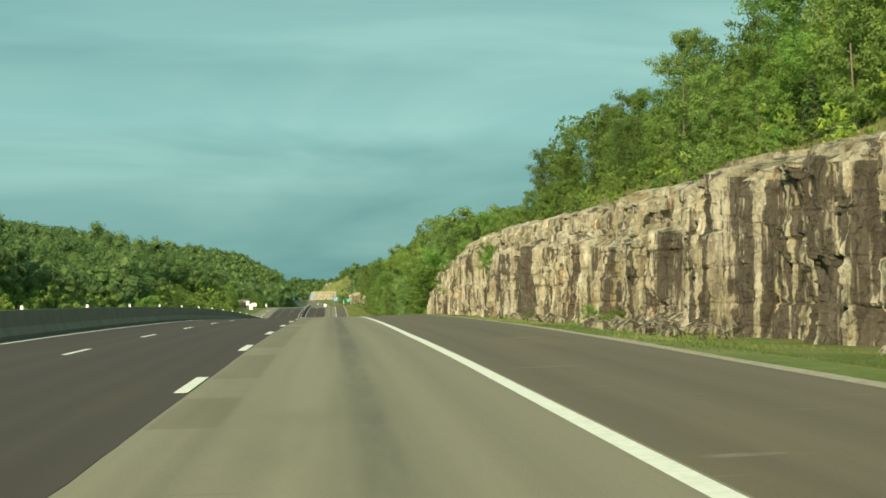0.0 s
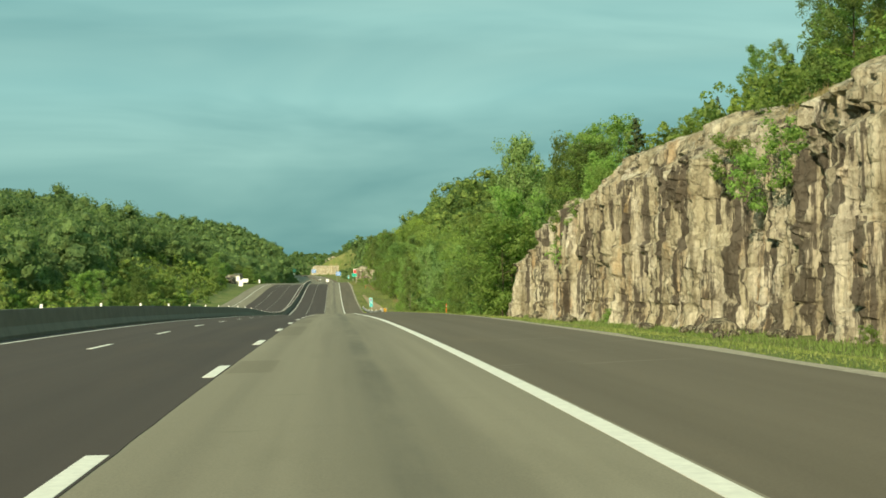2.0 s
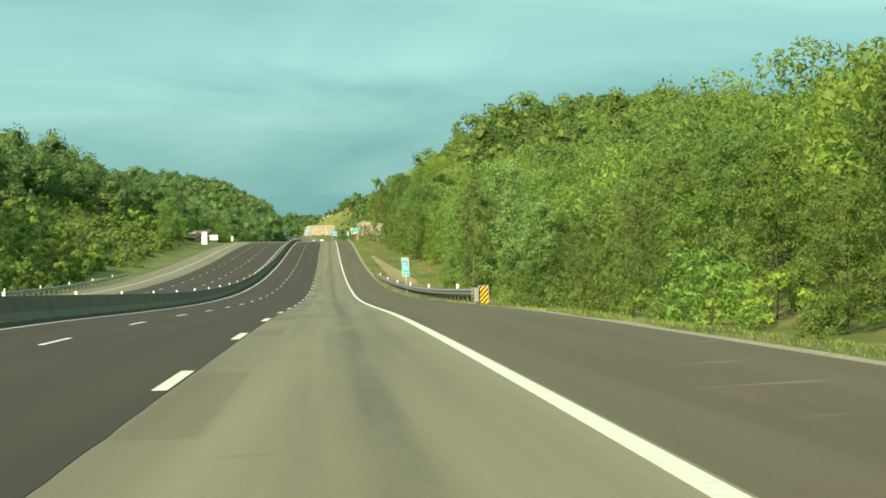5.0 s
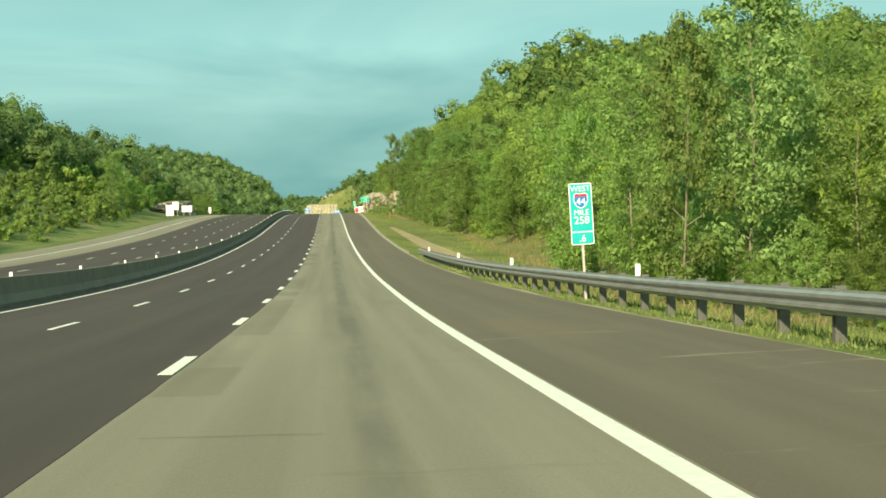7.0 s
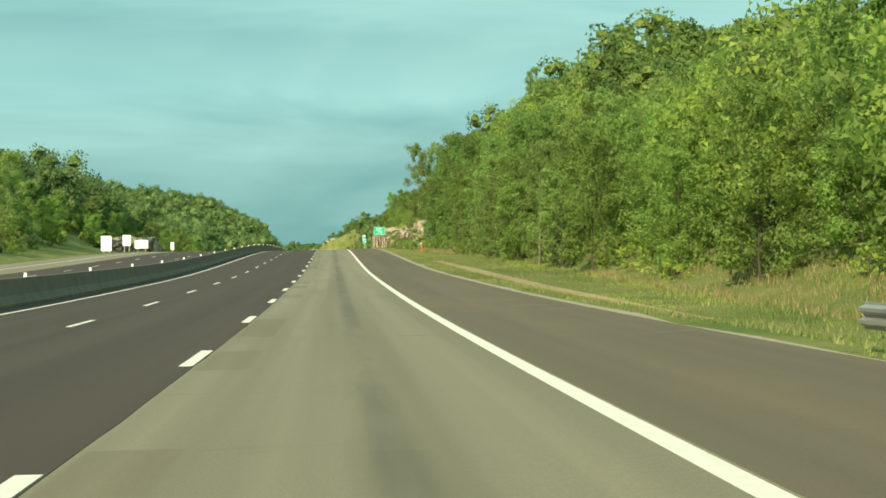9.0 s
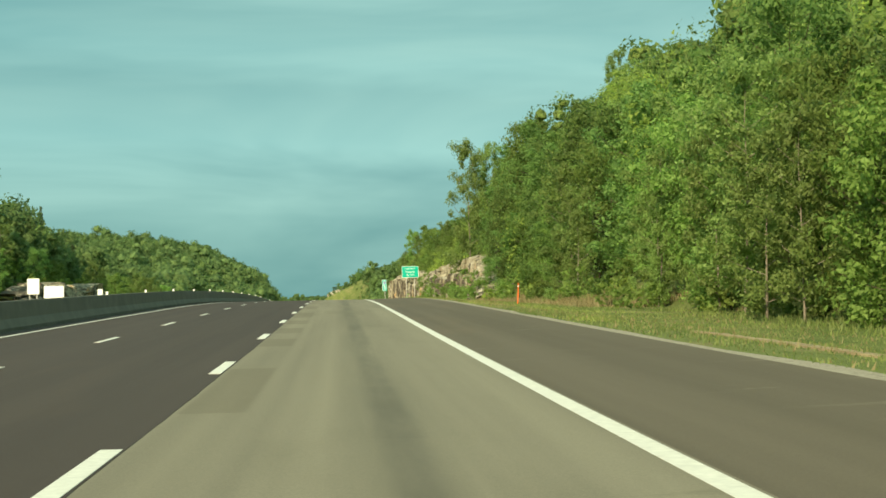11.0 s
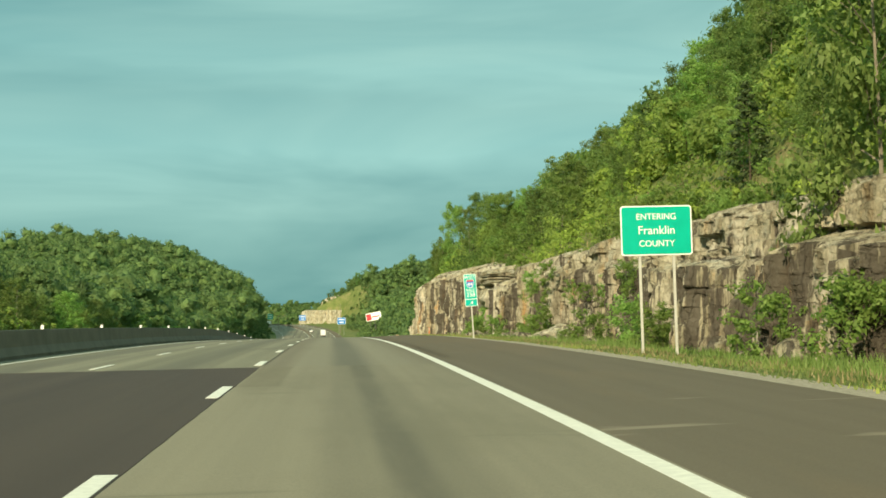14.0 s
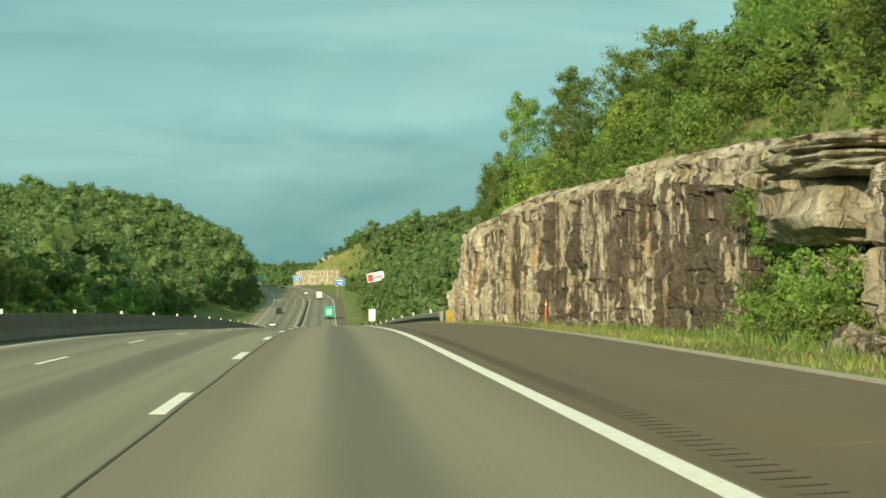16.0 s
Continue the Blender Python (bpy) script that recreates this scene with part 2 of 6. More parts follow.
def soil_material(name):
    """Verge and hillside: green turf, straw and bare ground."""
    m, nd, lk, b = base_material(name, 0.95, 0.1)
    v = place(nd, lk)
    a, c = noise_of(nd, lk, v, 0.22, 4, 0.6), noise_of(nd, lk, v, 5, 5, 0.7)
    col = ramp(nd, lk, a, [(0.35, (0.13, 0.18, 0.052)), (0.55, (0.20, 0.235, 0.080)), (0.72, (0.31, 0.26, 0.14))])
    col = mixed(nd, lk, 0.6, col, ramp(nd, lk, c, [(0.3, (0.35, 0.35, 0.3)), (0.7, (1, 1, 1))]), "MULTIPLY")
    lk.new(col, b.inputs["Base Color"])
    bumped(nd, lk, b, c, 0.6, 0.08)
    return m


def lane_wear(m, centre, width, amount, colour, low=0.45, along=0.05, slab=0.0, hard=0.25):
    """A dark band of oil and rubber along a lane, broken up along its length; with slab it stops short at joints that far apart."""
    nd, lk = m.node_tree.nodes, m.node_tree.links
    b = nd["Principled BSDF"]
    old = b.inputs["Base Color"].links[0].from_socket
    co, sx = nd.new("ShaderNodeTexCoord"), nd.new("ShaderNodeSeparateXYZ")
    lk.new(co.outputs["Object"], sx.inputs[0])
    wob = noise_of(nd, lk, place(nd, lk, (1.2, along, 1)), 1.0, 5, 0.7)
    fac = None
    for c in centre:
        d = nd.new("ShaderNodeMath"); d.operation = "SUBTRACT"; d.inputs[1].default_value = c
        lk.new(sx.outputs[0], d.inputs[0])
        a = nd.new("ShaderNodeMath"); a.operation = "ABSOLUTE"; lk.new(d.outputs[0], a.inputs[0])
        r = nd.new("ShaderNodeMapRange"); r.interpolation_type = "SMOOTHSTEP"
        r.inputs[1].default_value, r.inputs[2].default_value, r.inputs[3].default_value, r.inputs[4].default_value = width * hard, width, amount, 0
        lk.new(a.outputs[0], r.inputs[0])
        if fac is None:
            fac = r.outputs[0]
        else:
            s = nd.new("ShaderNodeMath"); s.operation = "MAXIMUM"; lk.new(fac, s.inputs[0]); lk.new(r.outputs[0], s.inputs[1]); fac = s.outputs[0]
    mul = nd.new("ShaderNodeMath"); mul.operation = "MULTIPLY"
    lk.new(fac, mul.inputs[0])
    lk.new(ramp(nd, lk, wob, [(0.36, (low * low, low * low, low * low)), (0.62, (1, 1, 1))]), mul.inputs[1])
    fac = mul.outputs[0]
    if slab:
        cell, fl, wh, gate = nd.new("ShaderNodeMath"), nd.new("ShaderNodeMath"), nd.new("ShaderNodeTexWhiteNoise"), nd.new("ShaderNodeMath")
        cell.operation, fl.operation, gate.operation, wh.noise_dimensions = "MULTIPLY", "FLOOR", "MULTIPLY", "1D"
        cell.inputs[1].default_value = 1 / slab
        lk.new(sx.outputs[1], cell.inputs[0])
        lk.new(cell.outputs[0], fl.inputs[0])
        lk.new(fl.outputs[0], wh.inputs["W"])
        lk.new(fac, gate.inputs[0])
        lk.new(ramp(nd, lk, wh.outputs[0], [(0.45, (0.05, 0.05, 0.05)), (0.55, (0.9, 0.9, 0.9))]), gate.inputs[1])
        fac = gate.outputs[0]
    lk.new(mixed(nd, lk, fac, old, colour), b.inputs["Base Color"])
    return m


M_SLAB = road_material("worn_concrete", (0.212, 0.190, 0.136), (0.285, 0.256, 0.182), (0.182, 0.164, 0.112))
M_DARK = road_material("fresh_asphalt", (0.062, 0.047, 0.039), (0.081, 0.062, 0.050), (0.094, 0.068, 0.050))
M_SHOULDER = road_material("brown_asphalt", (0.124, 0.103, 0.070), (0.155, 0.129, 0.090), (0.185, 0.140, 0.088))
M_LANES = road_material("grey_concrete", (0.16, 0.15, 0.105), (0.27, 0.255, 0.18), (0.16, 0.145, 0.105))
def scuffed(m, colour):
    """Scattered pale scrapes that lie across the pavement."""
    nd, lk = m.node_tree.nodes, m.node_tree.links
    b = nd["Principled BSDF"]
    old = b.inputs["Base Color"].links[0].from_socket
    f = ramp(nd, lk, noise_of(nd, lk, place(nd, lk, (0.35, 1.5, 1)), 1.0, 5, 0.6, 0.4), [(0.64, (0, 0, 0)), (0.72, (0.75, 0.75, 0.75))])
    lk.new(mixed(nd, lk, f, old, colour), b.inputs["Base Color"])


scuffed(M_SHOULDER, (0.25, 0.215, 0.155))


def rust_wash(m, y0, y1, tint):
    """Rust-brown silt washed over the paving below the seeping rock, thicker in patches."""
    nd, lk = m.node_tree.nodes, m.node_tree.links
    b = nd["Principled BSDF"]
    old = b.inputs["Base Color"].links[0].from_socket
    sep, mr = nd.new("ShaderNodeSeparateXYZ"), nd.new("ShaderNodeMapRange")
    lk.new(place(nd, lk), sep.inputs[0])
    lk.new(sep.outputs[1], mr.inputs[0])
    mr.inputs[1].default_value, mr.inputs[2].default_value = y0, y1
    patch = ramp(nd, lk, noise_of(nd, lk, place(nd, lk, (1, 0.25, 1)), 0.5, 5, 0.6), [(0.38, (0.15, 0.15, 0.15)), (0.64, (0.95, 0.95, 0.95))])
    amount = mixed(nd, lk, 1.0, patch, mr.outputs[0], "MULTIPLY")
    lk.new(mixed(nd, lk, amount, old, tint), b.inputs["Base Color"])


rust_wash(M_SHOULDER, 556, 585, (0.143, 0.106, 0.065))
scuffed(M_SLAB, (0.17, 0.155, 0.105))
M_TRACKS = road_material("tracked_concrete", (0.225, 0.205, 0.150), (0.275, 0.250, 0.180), (0.215, 0.19, 0.135))
lane_wear(M_TRACKS, (0.215,), 0.58, 0.85, (0.125, 0.118, 0.090), 0.92)
lane_wear(M_TRACKS, (-1.5, 2.1), 0.75, 0.75, (0.165, 0.140, 0.098), 0.85)
lane_wear(M_SLAB, (0.34,), 0.62, 0.60, (0.150, 0.138, 0.096))
lane_wear(M_SLAB, (-1.28,), 0.36, 0.6, (0.140, 0.118, 0.076), 0.85, 0.22, 3.4, 0.75)
lane_wear(M_SLAB, (0.36,), 0.26, 0.35, (0.098, 0.090, 0.066), 0.7, 0.16, 5.3, 0.3)
lane_wear(M_SLAB, (0.35,), 0.24, 0.62, (0.110, 0.101, 0.074), 0.3, 0.16)
lane_wear(M_LANES, (-3.45, -7.0, -12.4, -15.9, -18.9), 0.75, 0.75, (0.115, 0.108, 0.082), 0.85)
M_PAINT = plain("road_paint", (0.80, 0.79, 0.70), 0.6, 0, 0.2, 9)
M_BARRIER = plain("weathered_concrete_barrier", (0.185, 0.17, 0.13), 0.85, 0, 0.3, 1.2)
M_GROOVE = plain("groove_brown", (0.112, 0.091, 0.062), 0.8, 0, 0.3, 6)
M_STEEL = plain("galvanised_steel", (0.42, 0.43, 0.41), 0.45, 0.6, 0.25, 3)
M_SIGN_POST = plain("pale_steel_post", (0.55, 0.55, 0.49), 0.6, 0.1, 0.2, 3)
M_POST = plain("weathered_post", (0.135, 0.14, 0.125), 0.8, 0, 0.3, 5)
M_WHITE = plain("white_plastic", (0.85, 0.85, 0.82), 0.5, 0, 0.1, 4)
M_SIGN_WHITE = plain("reflective_white", (0.92, 0.95, 0.90), 0.4, 0, 0.05, 4)
M_GREEN = plain("reflective_green", (0.0, 0.45, 0.32), 0.4, 0, 0.12, 3)
M_TEAL = plain("reflective_teal", (0.0, 0.47, 0.39), 0.4, 0, 0.12, 3)
M_CYAN = plain("reflective_blue_green", (0.02, 0.49, 0.50), 0.4, 0, 0.12, 3)
M_BLUE = plain("reflective_blue", (0.03, 0.22, 0.62), 0.4, 0, 0.1, 3)
M_RED = plain("reflective_red", (0.60, 0.05, 0.06), 0.4, 0, 0.1, 3)
M_YELLOW = plain("reflective_yellow", (0.85, 0.52, 0.03), 0.4, 0, 0.1, 3)
M_BLACK = plain("black_paint", (0.02, 0.02, 0.02), 0.5, 0, 0.2, 3)
M_ORANGE = plain("orange_plastic", (0.80, 0.16, 0.03), 0.5, 0, 0.1, 3)
M_RUBBER = plain("tyre_rubber", (0.02, 0.02, 0.02), 0.8, 0, 0.2, 8)
M_CAR_WHITE = plain("white_car_paint", (0.80, 0.80, 0.78), 0.3, 0, 0.05, 2)
M_CAR_DARK = plain("dark_car_paint", (0.03, 0.035, 0.045), 0.25, 0, 0.1, 2)
M_GLASS = plain("dark_glass", (0.02, 0.03, 0.035), 0.08, 0, 0.1, 2, 0.6)
M_BARK = plain("grey_bark", (0.10, 0.08, 0.055), 0.9, 0, 0.5, 7)
M_PALE_BARK = plain("pale_bark", (0.26, 0.23, 0.17), 0.85, 0, 0.4, 5)
WET_NEAR = [(0, 0.22), (12, 0.12), (20, 0.16), (23, 0.30), (28, 0.24), (31, 0.33), (35, 0.31), (37, 0.13), (42, 0.24), (50, 0.13), (59, 0.24), (66, 0.12), (78, 0.15), (80, 0.30), (82, 0.42), (89, 0.40), (91, 0.14), (100, 0.13), (106, 0.22), (116, 0.16),
            (128, 0.17), (133, 0.26), (140, 0.14), (152, 0.12), (170, 0.10)]
# real stains; from y 540 to 600 thickened to put tree shade into the colour
STAIN_SHADE_FAR = [(540, 0.24), (570, 0.25), (580, 0.32), (595, 0.34), (599, 0.26), (606, 0.20), (616, 0.12), (628, 0.14), (643, 0.14), (645.5, 0.33), (653, 0.31), (655, 0.20), (663, 0.28), (666, 0.21), (670, 0.28), (677, 0.26), (681, 0.17), (700, 0.15), (716, 0.14), (750, 0.02)]
M_ROCK = rock_material("limestone", WET_NEAR, 0.66, 0.6)
M_ROCK_STAIN_SHADE = rock_material("stained_shaded_limestone", STAIN_SHADE_FAR, 0.60, 0.85)
M_ROCK_CAP = rock_material("weathered_limestone_beds", [(0, 0.07), (800, 0.07)], 0.58, 0.5)
M_ROCK_PALE = rock_material("pale_limestone", [(0, 0.0), (2000, 0.0)], 0.62, 0.5)
M_SOIL = soil_material("turf_and_soil")
M_DIRT = plain("tan_dirt", (0.46, 0.36, 0.21), 0.95, 0, 0.45, 1.6)
M_GRAVEL = plain("pale_gravel", (0.42, 0.38, 0.29), 0.95, 0, 0.5, 11)
M_LEAF = leaf_material("leaves_mid", (0.16, 0.23, 0.050), (0.30, 0.40, 0.097), 0.55, 0.0, 1.4)
M_LEAF_LIGHT = leaf_material("leaves_light", (0.15, 0.22, 0.05), (0.30, 0.39, 0.115), 0.5)
M_LEAF_PALE = leaf_material("leaves_pale", (0.18, 0.285, 0.085), (0.39, 0.56, 0.20), 0.5, 0.0, 0.25)
M_LEAF_DARK = leaf_material("leaves_dark", (0.12, 0.185, 0.048), (0.235, 0.325, 0.086), 0.55, 0.0, 1.4)
M_CEDAR = leaf_material("cedar_needles", (0.032, 0.055, 0.018), (0.085, 0.11, 0.038), 0.15)
# distance haze is put into these leaf colours as a blue-green shift
M_HAZED_LEAF = leaf_material("hazed_far_woods", (0.12, 0.195, 0.068), (0.165, 0.255, 0.090), 0.5, 0.6)
M_WOODS = leaf_material("woods_leaves", (0.185, 0.265, 0.060), (0.275, 0.375, 0.094), 0.55, 1.0)

M_RIDGE = leaf_material("ridge_leaves", (0.135, 0.215, 0.058), (0.205, 0.305, 0.086), 0.5, 1.0)


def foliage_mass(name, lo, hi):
    """Dense inner foliage of a far crown: mottled, dark tones put in for shade between leaves, with a leafy relief."""
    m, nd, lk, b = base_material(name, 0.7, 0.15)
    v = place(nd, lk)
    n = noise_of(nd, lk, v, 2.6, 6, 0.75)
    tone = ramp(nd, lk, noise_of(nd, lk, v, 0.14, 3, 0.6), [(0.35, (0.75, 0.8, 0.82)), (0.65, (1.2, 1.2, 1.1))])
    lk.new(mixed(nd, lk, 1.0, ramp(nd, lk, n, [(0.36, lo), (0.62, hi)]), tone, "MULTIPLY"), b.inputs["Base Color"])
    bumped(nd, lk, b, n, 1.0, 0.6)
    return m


M_MASS = foliage_mass("shaded_inner_foliage", (0.10, 0.145, 0.036), (0.26, 0.355, 0.088))
# carries the same painted haze tint as the far leaves
M_HAZED_MASS = foliage_mass("hazed_inner_foliage", (0.095, 0.155, 0.055), (0.165, 0.255, 0.088))
M_GRASS = leaf_material("grass_blades", (0.13, 0.19, 0.046), (0.27, 0.31, 0.105), 0.35, 0.7)
M_STRAW = leaf_material("dry_grass", (0.20, 0.17, 0.075), (0.36, 0.30, 0.16), 0.3)

# ---- the lie of the land ----
PROFILE = [(-27.4, -0.35), (-2.4, -0.27), (22.6, -0.2), (47.6, -0.29), (72.6, -0.5), (97.6, -0.88), (122.6, -1.38), (147.6, -2.02), (172.6, -2.73), (197.6, -3.44), (222.6, -4.26), (247.6, -5.28), (272.6, -6.24), (297.6, -6.99), (322.6, -7.48), (347.6, -7.68), (372.6, -7.64), (397.6, -7.4), (422.6, -7.03), (447.6, -6.46), (472.6, -5.82), (497.6, -5.22), (522.6, -4.78), (547.6, -4.5), (572.6, -4.36), (597.6, -4.38), (622.6, -4.52), (647.6, -4.78), (672, -5.35), (705, -6.3), (750, -7.9), (800, -9.9), (850, -12.0), (900, -13.9), (950, -15.4), (1000, -16.2), (1060, -15.7), (1150, -13.1), (1250, -9.7), (1350, -6.6), (1420, -5.1), (1500, -5.0), (1700, -9), (2200, -14), (5000, -16)]
PY = np.array([p[0] for p in PROFILE], float)
PZ = np.array([p[1] for p in PROFILE], float)
PT = np.gradient(PZ, PY)


def road_z(y):
    """Height of the road along its line."""
    y = np.clip(np.asarray(y, float), PY[0], PY[-1])
    i = np.clip(np.searchsorted(PY, y) - 1, 0, len(PY) - 2)
    h = PY[i + 1] - PY[i]
    u = (y - PY[i]) / h
    return ((2 * u**3 - 3 * u**2 + 1) * PZ[i] + (u**3 - 2 * u**2 + u) * h * PT[i]
            + (-2 * u**3 + 3 * u**2) * PZ[i + 1] + (u**3 - u**2) * h * PT[i + 1])


def bend(y):
    """Sideways shift of the road: straight, then bending left far ahead."""
    y = np.minimum(np.asarray(y, float), 1900)
    return -np.maximum(y - 1180, 0) ** 2 / 2600.0


def cross(x):
    """Crossfall of the carriageways."""
    x = np.asarray(x, float)
    return np.where(x < 0, np.maximum(x, -9.3) * 0.0115, np.clip(x - 2.1, 0, 3.5) * 0.035)


def tab(y, pairs):
    return np.interp(y, [p[0] for p in pairs], [p[1] for p in pairs])


CLIFF_1 = [(-60, 5.0), (20, 5.2), (30, 5.5), (47, 5.7), (61, 6.2), (80, 6.6), (98, 7.2), (122, 7.5), (136, 8.2), (141, 8.0), (142.5, 6.7), (148, 6.4), (152.5, 6.3), (153.8, 4.8), (157, 4.4), (159, 3.6), (160.5, 2.0), (161.5, 0.0)]
CLIFF_2 = [(544, 0.0), (550, 2.0), (555, 3.4), (562, 4.4), (577, 4.4), (601, 4.8), (613, 5.1), (636, 4.9), (650, 5.7), (664, 6.6), (680, 7.2), (700, 8.0), (716, 8.3), (731, 8.6), (739, 7.2), (746, 0.0)]
CLIFF_X = [(-60, 13.3), (140, 13.3), (168, 12.4), (530, 13.0), (600, 12.3), (640, 11.6), (746, 11.2)]


def cliff_h(y):
    return tab(y, CLIFF_1) + tab(y, CLIFF_2)


def ease(a, b, v):
    u = np.clip((v - a) / (b - a), 0, 1)
    return u * u * (3 - 2 * u)


def land(x, y):
    """Height of the ground beside the road, above the road's own height."""
    xa = np.asarray(x, float)
    x, y = xa - bend(y), np.asarray(y, float)
    c = cliff_h(y)
    near = np.where(c > 0, 1, 0)
    cx = tab(y, CLIFF_X)
    # right: verge, cut or fill, wooded hill
    fill = tab(y, [(-100, -0.55), (165, -0.55), (230, -0.9), (360, -1.2), (430, -0.4), (480, -0.3), (540, -0.4), (750, -0.4), (800, 0)])
    verge = 0.12 + ease(6.2, 11, x) * (0.05 + fill)
    slope = tab(y, [(0, 0.50), (160, 0.50), (200, 0.42), (330, 0.40), (460, 0.50), (500, 0.62), (540, 0.80), (570, 1.15), (600, 1.3), (625, 1.1), (650, 0.85), (680, 0.72), (700, 0.68), (740, 0.6), (790, 0.55), (1250, 0.42), (1600, 0.42)])
    top = tab(y, [(0, 22), (160, 22), (260, 22), (400, 27), (500, 32), (540, 28), (560, 28), (600, 29), (640, 32), (680, 34), (740, 33), (800, 36), (900, 46), (1300, 54), (1420, 60), (1600, 60), (1750, 26), (2200, 8)])
    start = tab(y, [(0, 3.0), (168, 2.0), (200, 2.5), (330, 6), (450, 3), (540, 3.0), (746, 3.0), (780, 8), (1250, 14), (1600, 14)])
    rise = np.maximum(x - cx - start, 0) * slope
    hill = top * (1 - np.exp(-rise / np.maximum(top, 1)))
    # the hill beyond the far bend, cut off square at its foot
    knoll = tab(xa, [(-22, 0), (-19, 8.6), (-11, 9.2), (-5, 14), (5, 18), (17, 25), (45, 31), (120, 36)]) * ease(0, 1, (y - 1447 + np.clip((xa - 6) * 4, 0, 90)) / (9 + np.clip((xa - 6) * 4, 0, 90))) * ease(5.5, 9, x)
    shift = ease(1385, 1450, y)
    right = verge + c * ease(1.9, 3.0, x - cx) + hill * (1 - shift) + np.where(xa > 6, np.maximum(knoll, 0), knoll) * (1 - ease(1560, 1720, y))
    # left: ditch, then wooded hills with a gap
    lt = tab(y, [(-100, 16), (150, 17), (300, 20), (420, 27), (560, 31), (680, 29), (760, 20), (860, 15), (950, 14), (1100, 22), (1250, 36), (1350, 45), (1430, 40), (1510, 10), (1580, 0)])
    ls = tab(y, [(-100, 30), (150, 34), (330, 38), (420, 33), (545, 33), (570, 38.5), (700, 38.5), (760, 38), (900, 38), (1100, 34), (1250, 28), (1420, 28), (1600, 60)])
    ditch = -ease(26.5, 30, -x) * tab(y, [(0, 0.4), (150, 1.0), (330, 1.0), (420, 0.2)])
    lrise = np.maximum(-x - ls, 0) * tab(y, [(700, 0.52), (950, 0.5), (1150, 0.55), (1250, 1.0), (1350, 1.5)])
    left = ditch + lt * (1 - np.exp(-lrise / np.maximum(lt, 1)))
    out = np.where(x > 5.5, right, np.where(x < -26.5, left, 0))
    # distance: level country with a low ridge
    far = ease(1700, 2600, y)
    out = out * (1 - far) + far * (tab(y, [(2600, 0), (3200, 14), (4200, 42), (5000, 40)]) + 8 * np.sin(x / 310.0 + 1.3) * ease(2600, 4200, y))
    return out


def ground_z(x, y):
    return road_z(y) + land(x, y)


# ---- building helpers ----
def mesh_of(name, verts, faces, mat, smooth=False):
    me = bpy.data.meshes.new(name)
    me.from_pydata([tuple(v) for v in verts], [], [tuple(f) for f in faces])
    me.materials.append(mat)
    if smooth:
        me.polygons.foreach_set("use_smooth", [True] * len(me.polygons))
    me.update()
    return me


def raw_part(name, me, parent=None, label=""):
    ob = new(name, me)
    if parent is not None:
        ob.parent = parent
    return tagged(ob, label)


def part(name, bm, material, parent=None, label=""):
    me = bpy.data.meshes.new(name)
    bmesh.ops.recalc_face_normals(bm, faces=bm.faces)
    bm.to_mesh(me)
    bm.free()
    me.materials.append(material)
    return raw_part(name, me, parent, label)


def thing(name, m, label, category, group="", kind=""):
    ob = new(name)
    ob.empty_display_size = 0.2
    ob.matrix_world = m
    return tagged(ob, label, category, group, kind)


def box(bm, lo, hi, bevel=0.0):
    c = [(a + b) / 2 for a, b in zip(lo, hi)]
    s = [abs(b - a) for a, b in zip(lo, hi)]
    r = bmesh.ops.create_cube(bm, size=1, matrix=Matrix.Translation(c) @ Matrix.Diagonal((*s, 1)))
    if bevel:
        es = list({e for v in r["verts"] for e in v.link_edges})
        bmesh.ops.bevel(bm, geom=es, offset=bevel, segments=1, affect="EDGES")
    return bm


def boxed(lo, hi, bevel=0.0):
    return box(bmesh.new(), lo, hi, bevel)


def tube(bm, a, b, r0, r1, n=8):
    a, b = Vector(a), Vector(b)
    q = (b - a).to_track_quat("Z", "Y").to_matrix().to_4x4()
    bmesh.ops.create_cone(bm, cap_ends=True, segments=n, radius1=r0, radius2=r1, depth=(b - a).length,
                          matrix=Matrix.Translation((a + b) / 2) @ q)
    return bm


def strip(name, x0, x1, y0, y1, mat, z=0.0, step=4.0, thick=0.12, nx=1):
    """A pavement strip that follows the road, with its own thickness; an edge is a number or a table along the road."""
    ys = np.append(np.arange(y0, y1, step), y1)
    n, vs, fs = len(ys), [], []
    ea, eb = x0, x1
    for y in ys:
        x0 = float(tab(y, ea)) if isinstance(ea, list) else ea
        x1 = float(tab(y, eb)) if isinstance(eb, list) else eb
        xs = np.linspace(x0, x1, nx + 1)
        b, rz = float(bend(y)), float(road_z(y))
        for x in xs:
            vs.append((x + b, y, rz + float(cross(x)) + z))
        vs.append((x0 + b, y, rz + float(cross(x0)) + z - thick))
        vs.append((x1 + b, y, rz + float(cross(x1)) + z - thick))
    w = nx + 3
    for i in range(n - 1):
        o, p = i * w, (i + 1) * w
        for k in range(nx):
            fs.append((o + k, o + k + 1, p + k + 1, p + k))
        fs.append((o + nx + 1, o, p, p + nx + 1))
        fs.append((o + nx, o + nx + 2, p + nx + 2, p + nx))
    return new(name, mesh_of(name, vs, fs, mat))


# ---- ground: one sheet to the horizon ----
gx = np.unique(np.concatenate([np.arange(-140, -26, 5.0), [-26.5, -26, -9, 5.35, 5.6, 6.1, 6.7, 7.4, 8.2, 9, 10, 11], np.arange(11.5, 16, 0.4), np.arange(18, 60, 3.0),
                               np.arange(60, 160, 10.0), [-3000, -1800, -1000, -600, -400, -280, -200, 200, 260, 340, 480, 700, 1200, 2000, 3000]]))
